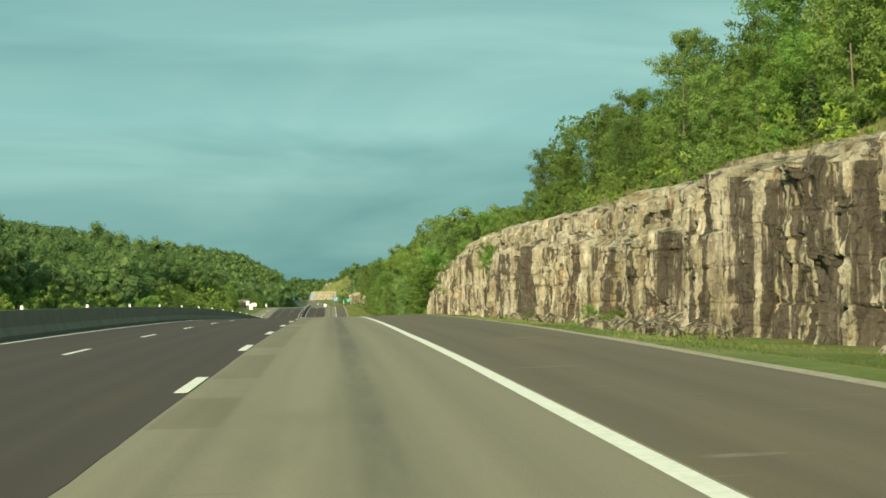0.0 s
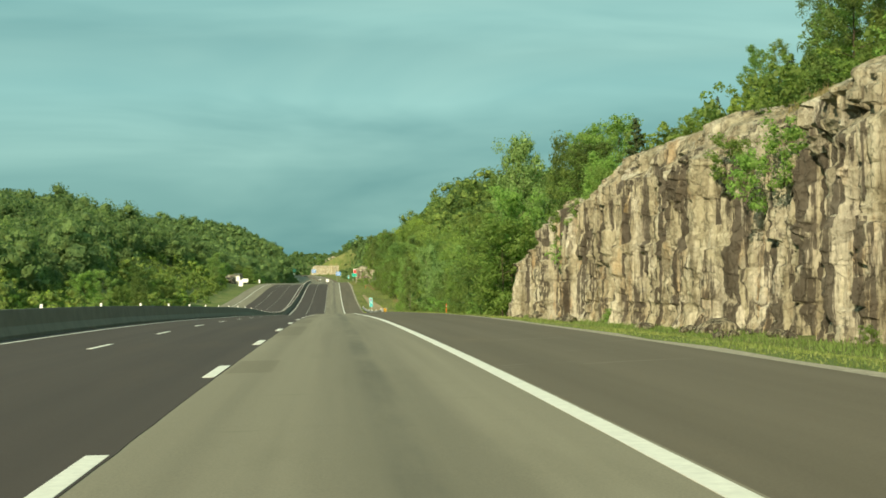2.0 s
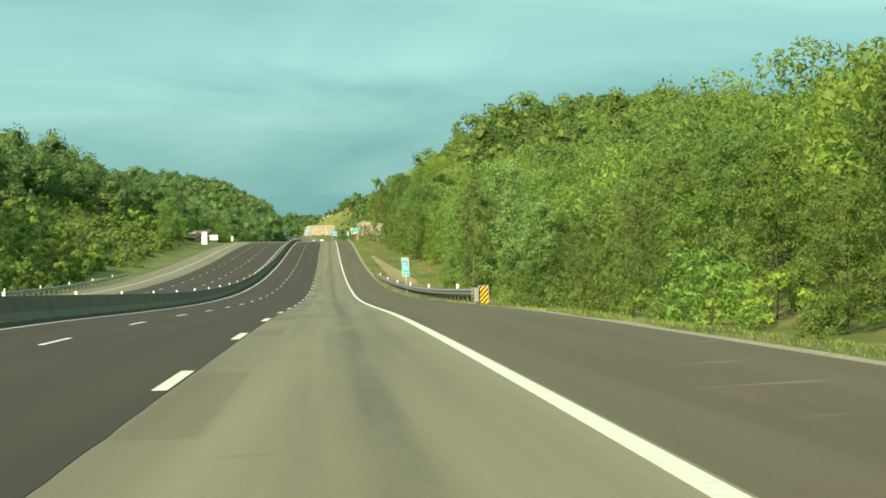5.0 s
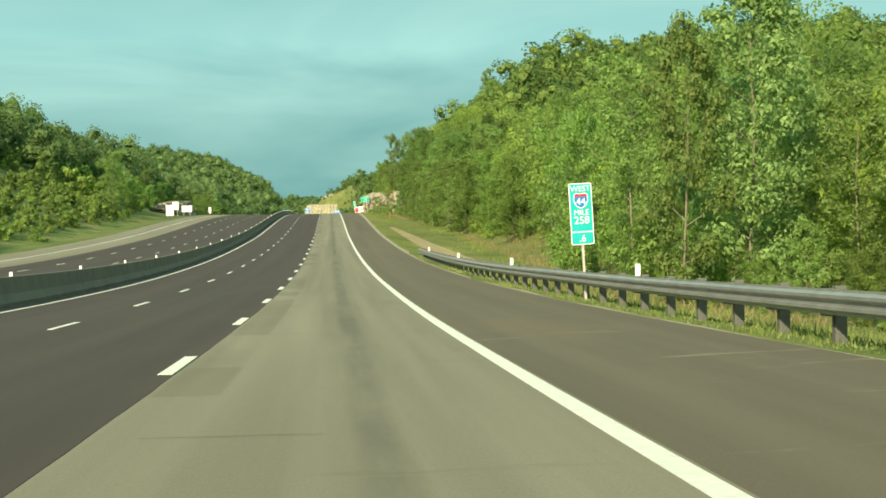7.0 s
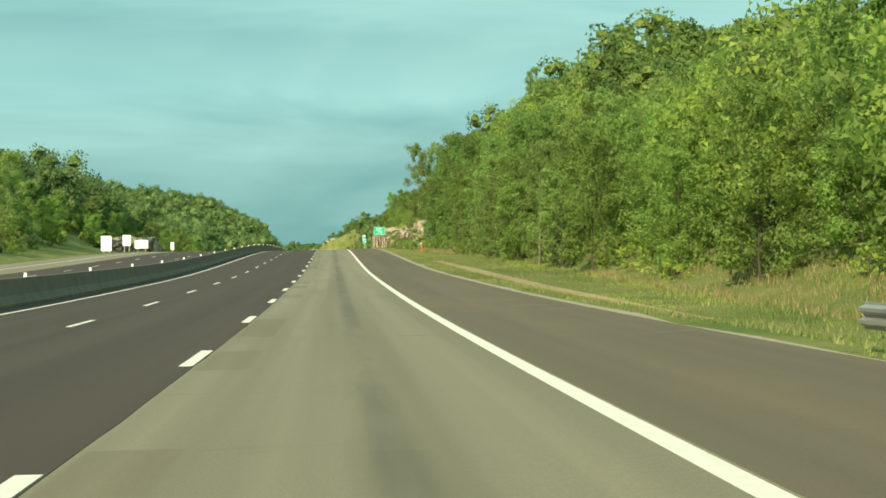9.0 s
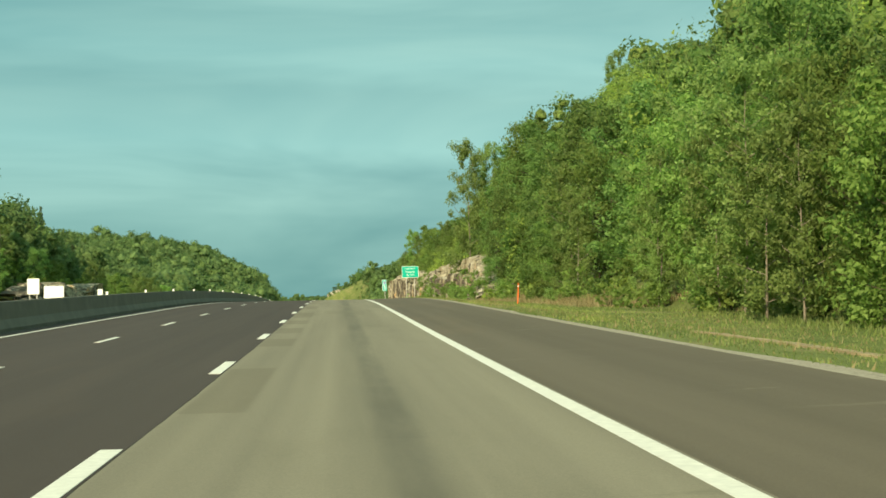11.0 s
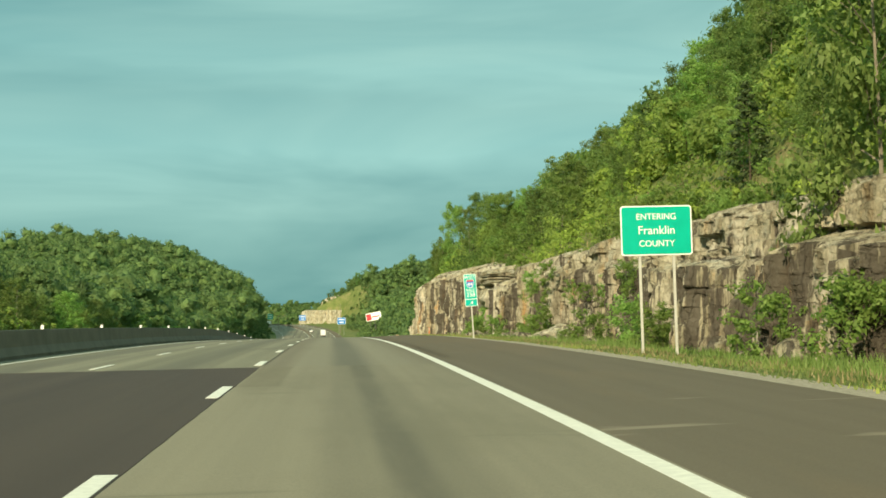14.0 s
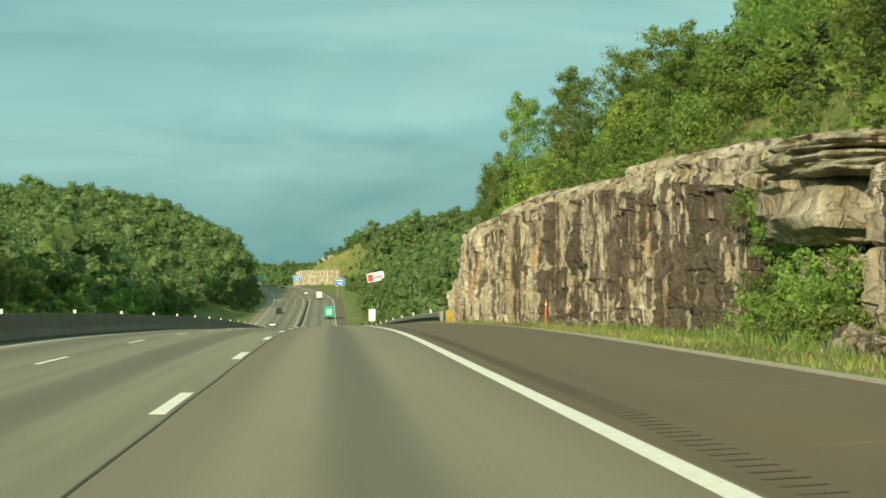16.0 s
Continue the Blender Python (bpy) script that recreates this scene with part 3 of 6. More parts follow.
gy = np.unique(np.concatenate([np.arange(-160, 180, 5.0), np.arange(180, 520, 10.0), np.arange(520, 760, 4.0), np.arange(760, 1430, 15.0), np.arange(1430, 1480, 3.0), np.arange(1480, 1700, 12.0), np.arange(1700, 5200, 100.0)]))
GX, GY = np.meshgrid(gx, gy)
XW = GX + bend(GY) * np.clip((700 - np.abs(GX)) / 640, 0, 1)
GZ = ground_z(XW, GY)
inside = (GX > -26.4) & (GX < 5.5)
GZ = np.where(inside, road_z(GY) - 0.22, GZ - 0.03)
nxg = len(gx)
gf = [(j * nxg + i, j * nxg + i + 1, (j + 1) * nxg + i + 1, (j + 1) * nxg + i) for j in range(len(gy) - 1) for i in range(nxg - 1)]
ground = new("ground", mesh_of("ground", np.stack([XW, GY, GZ], -1).reshape(-1, 3), gf, M_SOIL, True))
tagged(ground, "rolling ground with green turf and straw patches", "ground", kind="structure")

# ---- roads ----
ROAD_END, ASPHALT_END = 1900, 562
X_SLAB = -1.64
EDGE_OUT = [(-20, 2.33), (10, 2.26), (25, 2.15), (90, 2.12), (112, 2.07), (135, 2.03), (235, 2.05), (265, 2.08), (290, 2.13), (312, 2.22), (340, 2.24), (430, 2.22), (500, 2.20), (560, 2.25), (597, 2.30), (615, 2.22), (630, 2.17), (700, 2.17)]
road = strip("road", X_SLAB, EDGE_OUT, -160, ASPHALT_END, M_SLAB, nx=2)
road_far = strip("road_far", X_SLAB, EDGE_OUT, ASPHALT_END, ROAD_END, M_TRACKS, nx=2)
tagged(road_far, "worn concrete traffic lane with pale wheel tracks", "road", kind="structure")
tagged(road, "worn light concrete traffic lane of a highway", "road", kind="structure")
shoulder = strip("road_shoulder", EDGE_OUT, 5.55, -160, ROAD_END, M_SHOULDER)
tagged(shoulder, "brown asphalt shoulder beside the traffic lane", "shoulder", kind="structure")
dark = strip("road_lanes_dark", -8.9, X_SLAB, -160, ASPHALT_END, M_DARK, nx=2)
tagged(dark, "dark fresh asphalt passing lanes", "road", kind="structure")
pale = strip("road_lanes_pale", -8.9, X_SLAB, ASPHALT_END, ROAD_END, M_LANES, nx=2)
tagged(pale, "grey concrete passing lanes with darker wheel tracks", "road", kind="structure")
opp = strip("road_opposite", -20.2, -9.5, -160, ASPHALT_END, M_DARK, nx=2)
tagged(opp, "dark asphalt lanes of the opposite carriageway", "road", kind="structure")
opp2 = strip("road_opposite_pale", -20.2, -9.5, ASPHALT_END, ROAD_END, M_LANES, nx=2)
tagged(opp2, "grey concrete lanes of the opposite carriageway", "road", kind="structure")
opp3 = strip("road_opposite_slab", -26.4, -20.2, -160, ROAD_END, M_SLAB, nx=2)
tagged(opp3, "pale concrete outer lane and shoulder of the opposite carriageway", "road", kind="structure")
GRAVEL_OUT = [(y, float(tab(y, [(-160, 5.95), (225, 5.95), (246, 5.7), (357, 5.7), (370, 5.9), (480, 6.0), (520, 6.25), (590, 6.2), (620, 6.0), (760, 6.0)])) + 0.30 * noise.noise(Vector((y * 0.21, 0, 3))) + 0.12 * noise.noise(Vector((y * 0.9, 5, 3)))) for y in range(-160, 764, 4)]
gravel = strip("road_gravel_edge", 5.55, GRAVEL_OUT, -160, 760, M_GRAVEL, z=-0.02)
tagged(gravel, "pale gravel edge beside the shoulder", "gravel", kind="structure")

ragged = [(float(y), X_SLAB + max(0.0, 0.022 * noise.noise(Vector((y * 0.55, 1, 7))) + 0.03 * noise.noise(Vector((y * 1.9, 4, 7))))) for y in np.arange(-30, 562, 0.7)]
lip = strip("road_asphalt_edge", X_SLAB - 0.05, ragged, -30, 561, M_DARK, z=0.004, step=0.7, thick=0.003)
tagged(lip, "ragged edge of the dark asphalt over the concrete lane", "road", kind="structure")

EDGE_X = [(y, x - 0.23) for y, x in EDGE_OUT]
for nm, x0, w in (("edge_line", EDGE_X, 0.19), ("edge_line_left", -8.25, 0.13), ("opposite_line", -10.6, 0.13), ("opposite_edge_line", -23.2, 0.16)):
    ob = strip(nm, x0, [(y, x + w) for y, x in x0] if isinstance(x0, list) else x0 + w, -160, ROAD_END, M_PAINT, z=0.006, thick=0.005)
    tagged(ob, "white painted line along the lane edge", "road line", kind="structure")


def dash_mesh(w):
    bm = boxed((0, 0, 0), (w, 2.85, 0.006))
    me = bpy.data.meshes.new("lane_dash")
    bm.to_mesh(me)
    bm.free()
    me.materials.append(M_PAINT)
    return me


D1, D2 = dash_mesh(0.16), dash_mesh(0.12)
for owner, x, y0, me in ((dark, -1.82, 4.33 - 11.4, D1), (dark, -5.24, 4.33 - 11.4, D2), (opp, -14.2, 2, D2), (opp, -17.7, 2, D2)):
    for k in range(110):
        y = y0 + 11.4 * k
        if y > 1240:
            break
        za, zb = float(road_z(y)), float(road_z(y + 2.85))
        ob = raw_part("lane_dash", me, owner)
        ob.matrix_world = Matrix.Translation((x + float(bend(y)), y, za + float(cross(x)) + 0.003)) @ Matrix.Rotation(math.atan2(zb - za, 2.85), 4, "X")

# ---- median barrier ----
def barrier():
    ys = np.arange(-160, ROAD_END, 5.0)
    prof = [(-0.30, -0.1), (-0.30, 0.08), (-0.17, 0.32), (-0.10, 0.78), (-0.08, 0.80), (0.08, 0.80), (0.10, 0.78), (0.17, 0.32), (0.30, 0.08), (0.30, -0.1)]
    vs, fs, n = [], [], len(prof)
    for y in ys:
        for px, pz in prof:
            vs.append((-9.22 + px + float(bend(y)), y, float(road_z(y)) - 0.085 + pz))
    for i in range(len(ys) - 1):
        for k in range(n - 1):
            fs.append((i * n + k, i * n + k + 1, (i + 1) * n + k + 1, (i + 1) * n + k))
    root = new("median_barrier", mesh_of("median_barrier", vs, fs, M_BARRIER))
    tagged(root, "long dark weathered concrete median barrier between carriageways", "barrier", kind="structure")
    bm = box(boxed((-0.05, -0.03, 0), (0.05, 0.03, 0.02)), (-0.045, -0.015, 0.02), (0.045, 0.015, 0.13))
    mk = part("barrier_reflector", bm, M_WHITE, root, "small white reflector on the barrier")
    me = mk.data
    bpy.data.objects.remove(mk)
    for k in range(86):
        y = -3.4 + 11.4 * k
        ob = raw_part("barrier_reflector", me, root)
        ob.location = (-9.22 + float(bend(y)), y, float(road_z(y)) - 0.085 + 0.795)
    return root


barrier()


# ---- rock cuts ----
def vnoise(p, s):
    return noise.noise(Vector((p[0] * s, p[1] * s, p[2] * s)))


SHELF = [(0, 0.92, 0.4), (35, 0.92, 0.4), (39, 0.64, 1.5), (70, 0.63, 1.6), (92, 0.70, 1.1), (112, 0.78, 0.7), (140, 0.84, 0.4), (170, 0.84, 0.3), (530, 0.62, 0.9), (560, 0.60, 1.0), (600, 0.68, 0.8), (614, 0.72, 0.9), (628, 0.70, 1.5),
         (640, 0.78, 1.3), (650, 0.83, 0.7), (690, 0.85, 0.6), (712, 0.86, 0.4), (747, 0.85, 0.3)]


CLEFTS = [(640.3, 3.2, 2.6), (612.0, 2.2, 1.5), (112.5, 4.0, 1.5), (150.5, 1.0, 0.9)]          # along the road, half width, depth


def cliff(name, y0, y1, label, seed, mat, widths, step=0.13, rows=76):
    """A blasted rock face: upright columns of uneven width, a rubble ledge with broken beds set back above it."""
    rnd = random.Random(seed)

    def columns(sizes, depth):
        out, y = [], y0 - 6
        while y < y1 + 6:
            w = rnd.choice(sizes) * rnd.uniform(0.7, 1.3)
            out.append((y, w, rnd.uniform(-1, 0.9) * depth, rnd.uniform(-0.5, 0.5) * depth))
            y += w
        return out, [c[0] for c in out]

    low, low_at = columns(widths, 0.95)
    high, high_at = columns([0.7, 1.2, 2.0, 3.0], 0.38)
    flute, flute_at = columns([0.45, 0.7, 1.0], 0.34)
    ys = np.arange(y0, y1 + 0.01, step)
    vs, fs, ledge = [], [], []
    for y in ys:
        h = max(float(cliff_h(y)), 0.05)
        i, k = int(np.searchsorted(low_at, y)) - 1, int(np.searchsorted(high_at, y)) - 1
        top_cell = noise.cell(Vector((k * 3.7, seed, 1)))
        h = max(h * (1 + 0.05 * vnoise((y, 3, seed), 0.3)) + 0.30 * top_cell * min(h / 4, 1) + 0.12 * vnoise((y, 9, seed), 1.3), 0.05)
        shelf = float(np.interp(y, [s[0] for s in SHELF], [s[1] for s in SHELF])) + 0.05 * vnoise((y, 31, seed), 0.2) + 0.03 * noise.cell(Vector((k * 1.3, seed, 7)))
        back = float(np.interp(y, [s[0] for s in SHELF], [s[2] for s in SHELF])) * (1 + 0.5 * vnoise((y, 41, seed), 0.12)) * min(h / 3.5, 1)
        fl = flute[int(np.searchsorted(flute_at, y)) - 1]
        fu = (y - fl[0]) / fl[1]
        fluted = fl[2] - 0.30 * math.exp(-((min(fu, 1 - fu) * fl[1]) / 0.11) ** 2)
        ledge.append(shelf * (rows - 1))
        cleft = sum(d * math.exp(-((y - c) / w) ** 4) for c, w, d in CLEFTS)
        c0, w, push, twist = low[i]
        u = (y - c0) / w
        d0, dw, dpush, dtwist = high[k]
        du = (y - d0) / dw
        groove = -0.70 * math.exp(-((min(u, 1 - u) * w) / 0.19) ** 2)
        dgroove = -0.30 * math.exp(-((min(du, 1 - du) * dw) / 0.10) ** 2)
        bz, cx = float(road_z(y)) - 0.65, float(tab(y, CLIFF_X)) + float(bend(y))
        wide = 1.2 * vnoise((y, 0, seed), 0.055) + 1.0 * vnoise((y, 20, seed), 0.14)
        for r in range(rows):
            f = r / (rows - 1)
            z = f * (h + 0.65)
            inn = -wide * (1 - 0.3 * f) + 0.30 * f + cleft * (0.55 + 0.45 * f)
            g = min(max((f - shelf) / 0.075, 0), 1)
            # lower wall
            bed = z / 1.25 + 0.25 * vnoise((y, 50, seed), 0.07)
            b0 = math.floor(bed)
            lowp = push + twist * (u - 0.5) + groove + fluted * (0.55 + 0.45 * vnoise((y, z * 0.5, seed + 12), 0.6)) + 0.10 * noise.cell(Vector((i * 2.3, b0 * 1.7, seed)))
            if noise.cell(Vector((i * 1.9, b0 * 5.1, seed + 3))) > 0.2:
                lowp -= 0.14 * math.exp(-((bed - b0) * 1.25 / 0.07) ** 2)
            crack = abs(vnoise((y * 1.7 + 0.15 * z, 60, seed), 1.0))
            lowp -= 0.40 * max(0, 0.09 - crack) / 0.09
            # upper wall: thin broken beds
            ub = math.floor(z / 0.55 + 0.4 * vnoise((y, 70, seed), 0.1))
            highp = dpush + dtwist * (du - 0.5) + dgroove + 0.22 * noise.cell(Vector((k * 1.1, ub * 2.9, seed + 5)))
            inn += back * g - (lowp * (1 - g) + highp * g)
            if 0 < g < 1:
                inn += 0.35 * vnoise((y, z, seed + 6), 1.4)
            inn += 0.55 * max(0, f - shelf - 0.5 * (1 - shelf)) / (1 - shelf) * (1 + noise.cell(Vector((k * 0.7, 3, seed))))
            wy, wz = y + 0.35 * vnoise((y, z, seed), 0.9), z + 0.3 * vnoise((z, y, seed), 0.9)
            inn += 0.25 * noise.cell(Vector((wy * 1.25, wz * 0.30, seed))) + 0.13 * noise.cell(Vector((wy * 2.7, wz * 0.8, seed + 2))) + 0.05 * noise.cell(Vector((wy * 5.1, wz * 3.1, seed + 9)))
            inn += 0.13 * vnoise((y, z, seed), 0.8) + 0.07 * vnoise((y, z * 0.7, seed + 4), 2.6) + 0.045 * vnoise((y, z, seed + 8), 6.5)
            inn += 0.9 * max(0, f - 0.95) / 0.05
            inn -= 0.6 * max(0, 0.09 - f) / 0.09 * (0.5 + vnoise((y, 2, seed), 0.4))
            vs.append((cx + inn, y + 0.05 * vnoise((z, y, seed), 1.7), bz + z))
        vs.append((cx + 4.6, y, min(float(ground_z(cx + 4.6, y)) + 0.06, bz + h + 1.0)))
    n = rows + 1
    for i in range(len(ys) - 1):
        for r in range(n - 1):
            fs.append((i * n + r, (i + 1) * n + r, (i + 1) * n + r + 1, i * n + r + 1))
    me = mesh_of(name, vs, fs, mat)
    me.materials.append(M_ROCK_CAP)
    me.polygons.foreach_set("material_index", [int(r >= ledge[i]) for i in range(len(ys) - 1) for r in range(n - 1)])
    return tagged(new(name, me), label, "rock face", kind="structure")


cliff("rock_cut_near", 2, 161.5, "tall cream limestone road cut with black water stains", 3, M_ROCK, [0.9, 1.4, 2.2, 3.4, 4.6])
cliff("rock_cut_far", 545, 747, "buff limestone road cut with dark columns and ledges", 11, M_ROCK_STAIN_SHADE, [0.6, 0.9, 1.2, 1.8, 2.6])


def boulder_mesh(seed, r=0.5):
    bm = bmesh.new()
    bmesh.ops.create_icosphere(bm, subdivisions=2, radius=r)
    for v in bm.verts:
        k = 1 + 0.45 * noise.noise(v.co * (1.6 / r) + Vector((seed, 0, 0))) + 0.2 * noise.cell(v.co * (2.2 / r) + Vector((seed, 3, 0)))
        v.co = Vector((v.co.x * k * 1.15, v.co.y * k, v.co.z * k * 0.7))
    me = bpy.data.meshes.new("boulder")
    bm.to_mesh(me)
    bm.free()
    me.materials.append(M_ROCK)
    return me


BOULDERS = [boulder_mesh(s) for s in range(5)]
rb = random.Random(5)


def fallen(x, y, s, sz=None, lift=0.08):
    ob = new("boulder", rb.choice(BOULDERS))
    ob.matrix_world = pose(x, y, float(ground_z(x, y)) + lift * s, 0, 0, rb.uniform(0, 360)) @ Matrix.Diagonal((s, s, sz or s, 1))
    tagged(ob, "fallen limestone block at the foot of the rock face", "rock", "fallen rocks")


for y0, y1, cnt in ((25, 166, 40), (540, 735, 50)):
    for k in range(cnt):
        y = rb.uniform(y0, y1)
        fallen(float(tab(y, CLIFF_X)) - rb.uniform(0.2, 1.9) ** 1.1, y, rb.choice((0.35, 0.5, 0.7, 1.0)) * rb.uniform(0.6, 1.2))
for yc, cnt, spread in ((44.5, 22, 3.0), (35.5, 18, 2.5), (62, 12, 3.0), (612, 16, 3.5), (628, 10, 2.5), (655, 8, 3)):
    for k in range(cnt):
        y = rb.gauss(yc, spread * 0.6)
        fallen(float(tab(y, CLIFF_X)) - rb.uniform(0.3, 2.6), y, rb.uniform(0.25, 1.15))


def scree(yc, length, high, seed):
    """A heap of pale broken stone against the foot of the face."""
    vs, fs, nu, nv = [], [], 40, 14
    for a in range(nu + 1):
        y = yc + (a / nu - 0.5) * length
        k = max(0.0, 1 - (2 * a / nu - 1) ** 2) ** 0.7
        cx = float(tab(y, CLIFF_X)) + 0.9
        for c in range(nv + 1):
            v = c / nv
            x = cx - v * (3.2 * k + 0.3)
            z = high * k * (1 - v) ** 1.3 * (1 + 0.35 * vnoise((x, y, seed), 0.9)) + 0.12 * vnoise((x, y, seed), 3.1) * k
            vs.append((x, y, float(ground_z(x, y)) - 0.05 + z + 0.09 * noise.cell(Vector((x * 3, y * 3, seed))) * k))
    for a in range(nu):
        for c in range(nv):
            o = a * (nv + 1) + c
            fs.append((o, o + nv + 1, o + nv + 2, o + 1))
    ob = new("scree", mesh_of("scree", vs, fs, M_ROCK))
    tagged(ob, "heap of pale broken stone below the rock face", "scree", kind="stuff")


for yc, ln, hh, sd in ((44.5, 8, 1.0, 1), (35.5, 5, 0.9, 2), (66, 6, 0.6, 3), (612, 9, 0.9, 4), (628, 6, 1.0, 5)):
    scree(yc, ln, hh, sd)


def ledge_block():
    """Thick rounded slabs that jut out over the ledge of the far rock face."""
    y, x = 640.5, float(tab(640, CLIFF_X)) + 1.0
    root = thing("jutting_rock", pose(x, y, float(road_z(y)) + 3.0), "pale yellow jutting limestone slabs on the rock face", "rock")
    for k, (dz, lx, ly, lz) in enumerate(((-1.45, 1.8, 2.6, 0.9), (0.05, 2.9, 4.7, 1.75), (1.0, 2.5, 5.2, 0.42), (1.35, 3.0, 4.9, 0.50), (1.75, 2.3, 3.9, 0.45))):
        bm = bmesh.new()
        bmesh.ops.create_cube(bm, size=1)
        bmesh.ops.subdivide_edges(bm, edges=bm.edges[:], cuts=9, use_grid_fill=True)
        for v in bm.verts:
            c = v.co * 2
            q = 1 - 0.10 * (c.x ** 2 * c.y ** 2 + c.y ** 2 * c.z ** 2 + c.x ** 2 * c.z ** 2)
            n1 = 1 + 0.20 * noise.noise(v.co * 3.0 + Vector((k * 5, 0, 0))) + 0.10 * noise.cell(Vector((v.co.y * 4 + k * 7, v.co.z * 3, k)))
            v.co = Vector((c.x / 2 * lx * q * n1 + 0.1, c.y / 2 * ly * q * n1 + 0.35 * math.sin(k * 2.3), c.z / 2 * lz * q + dz))
        part("slab", bm, M_ROCK_PALE, root)


ledge_block()


def outcrop_left():
    """Dark rock outcrop behind the opposite carriageway."""
    ys, rows, vs, fs = np.arange(586, 694, 0.45), 16, [], []
    for y in ys:
        h = 3.4 * (0.55 + 0.45 * math.sin((y - 586) / 108 * math.pi)) * (1 + 0.5 * vnoise((y, 4, 2), 0.12)) + 0.4 * noise.cell(Vector((y * 0.4, 2, 2)))
        for r in range(rows):
            f = r / (rows - 1)
            inn = 1.6 * vnoise((y, 1, 2), 0.08) + 0.5 * noise.cell(Vector((y * 0.5, math.floor(f * 4), 2))) + 0.25 * noise.cell(Vector((y * 1.3, math.floor(f * 9), 5))) + 1.2 * f
            vs.append((-36.6 - inn, y, float(road_z(y)) - 0.4 + f * h))
        vs.append((-41.0, y, max(float(ground_z(-41.0, y)), float(road_z(y)) - 0.4 + h)))
    n = rows + 1
    for i in range(len(ys) - 1):
        for r in range(n - 1):
            fs.append((i * n + r, i * n + r + 1, (i + 1) * n + r + 1, (i + 1) * n + r))
    tagged(new("rock_outcrop", mesh_of("rock_outcrop", vs, fs, M_ROCK_STAIN_SHADE)), "dark stained rock outcrop beside the opposite carriageway", "rock face", kind="structure")


outcrop_left()


# ---- trees ----
def ball_of(level):
    bm = bmesh.new()
    bmesh.ops.create_icosphere(bm, subdivisions=level, radius=1)
    v = np.array([tuple(p.co) for p in bm.verts])
    f = np.array([[p.index for p in q.verts] for q in bm.faces])
    bm.free()
    return v, f


CORE_V, CORE_F = ball_of(1)


def leaf_cloud(rnd, centres, per, size, flat):
    """Leaves set through clumps, facing mostly outwards and up; each leaf is one triangle."""
    C = np.repeat(np.array([c[:3] for c in centres]), per, 0)
    R = np.repeat(np.array([c[3] for c in centres]), per)
    n = len(C)
    d = rnd.normal(size=(n, 3))
    d /= np.linalg.norm(d, axis=1)[:, None]
    rad = R * rnd.random(n) ** 0.5
    P = C + d * rad[:, None] * np.array([1, 1, flat])
    N = d + rnd.normal(size=(n, 3)) * 0.30 + np.array([0, 0, 0.25])
    N /= np.linalg.norm(N, axis=1)[:, None]
    A = np.cross(N, rnd.normal(size=(n, 3)))
    A /= np.linalg.norm(A, axis=1)[:, None] + 1e-9
    B = np.cross(N, A)
    s = size * (0.55 + 0.9 * rnd.random(n))[:, None]
    V = np.stack([P - A * s * 0.60, P + B * s * 0.55, P + A * s * 0.60 - B * s * 0.3], 1).reshape(-1, 3)
    F = np.arange(3 * n).reshape(-1, 3)
    return V, F


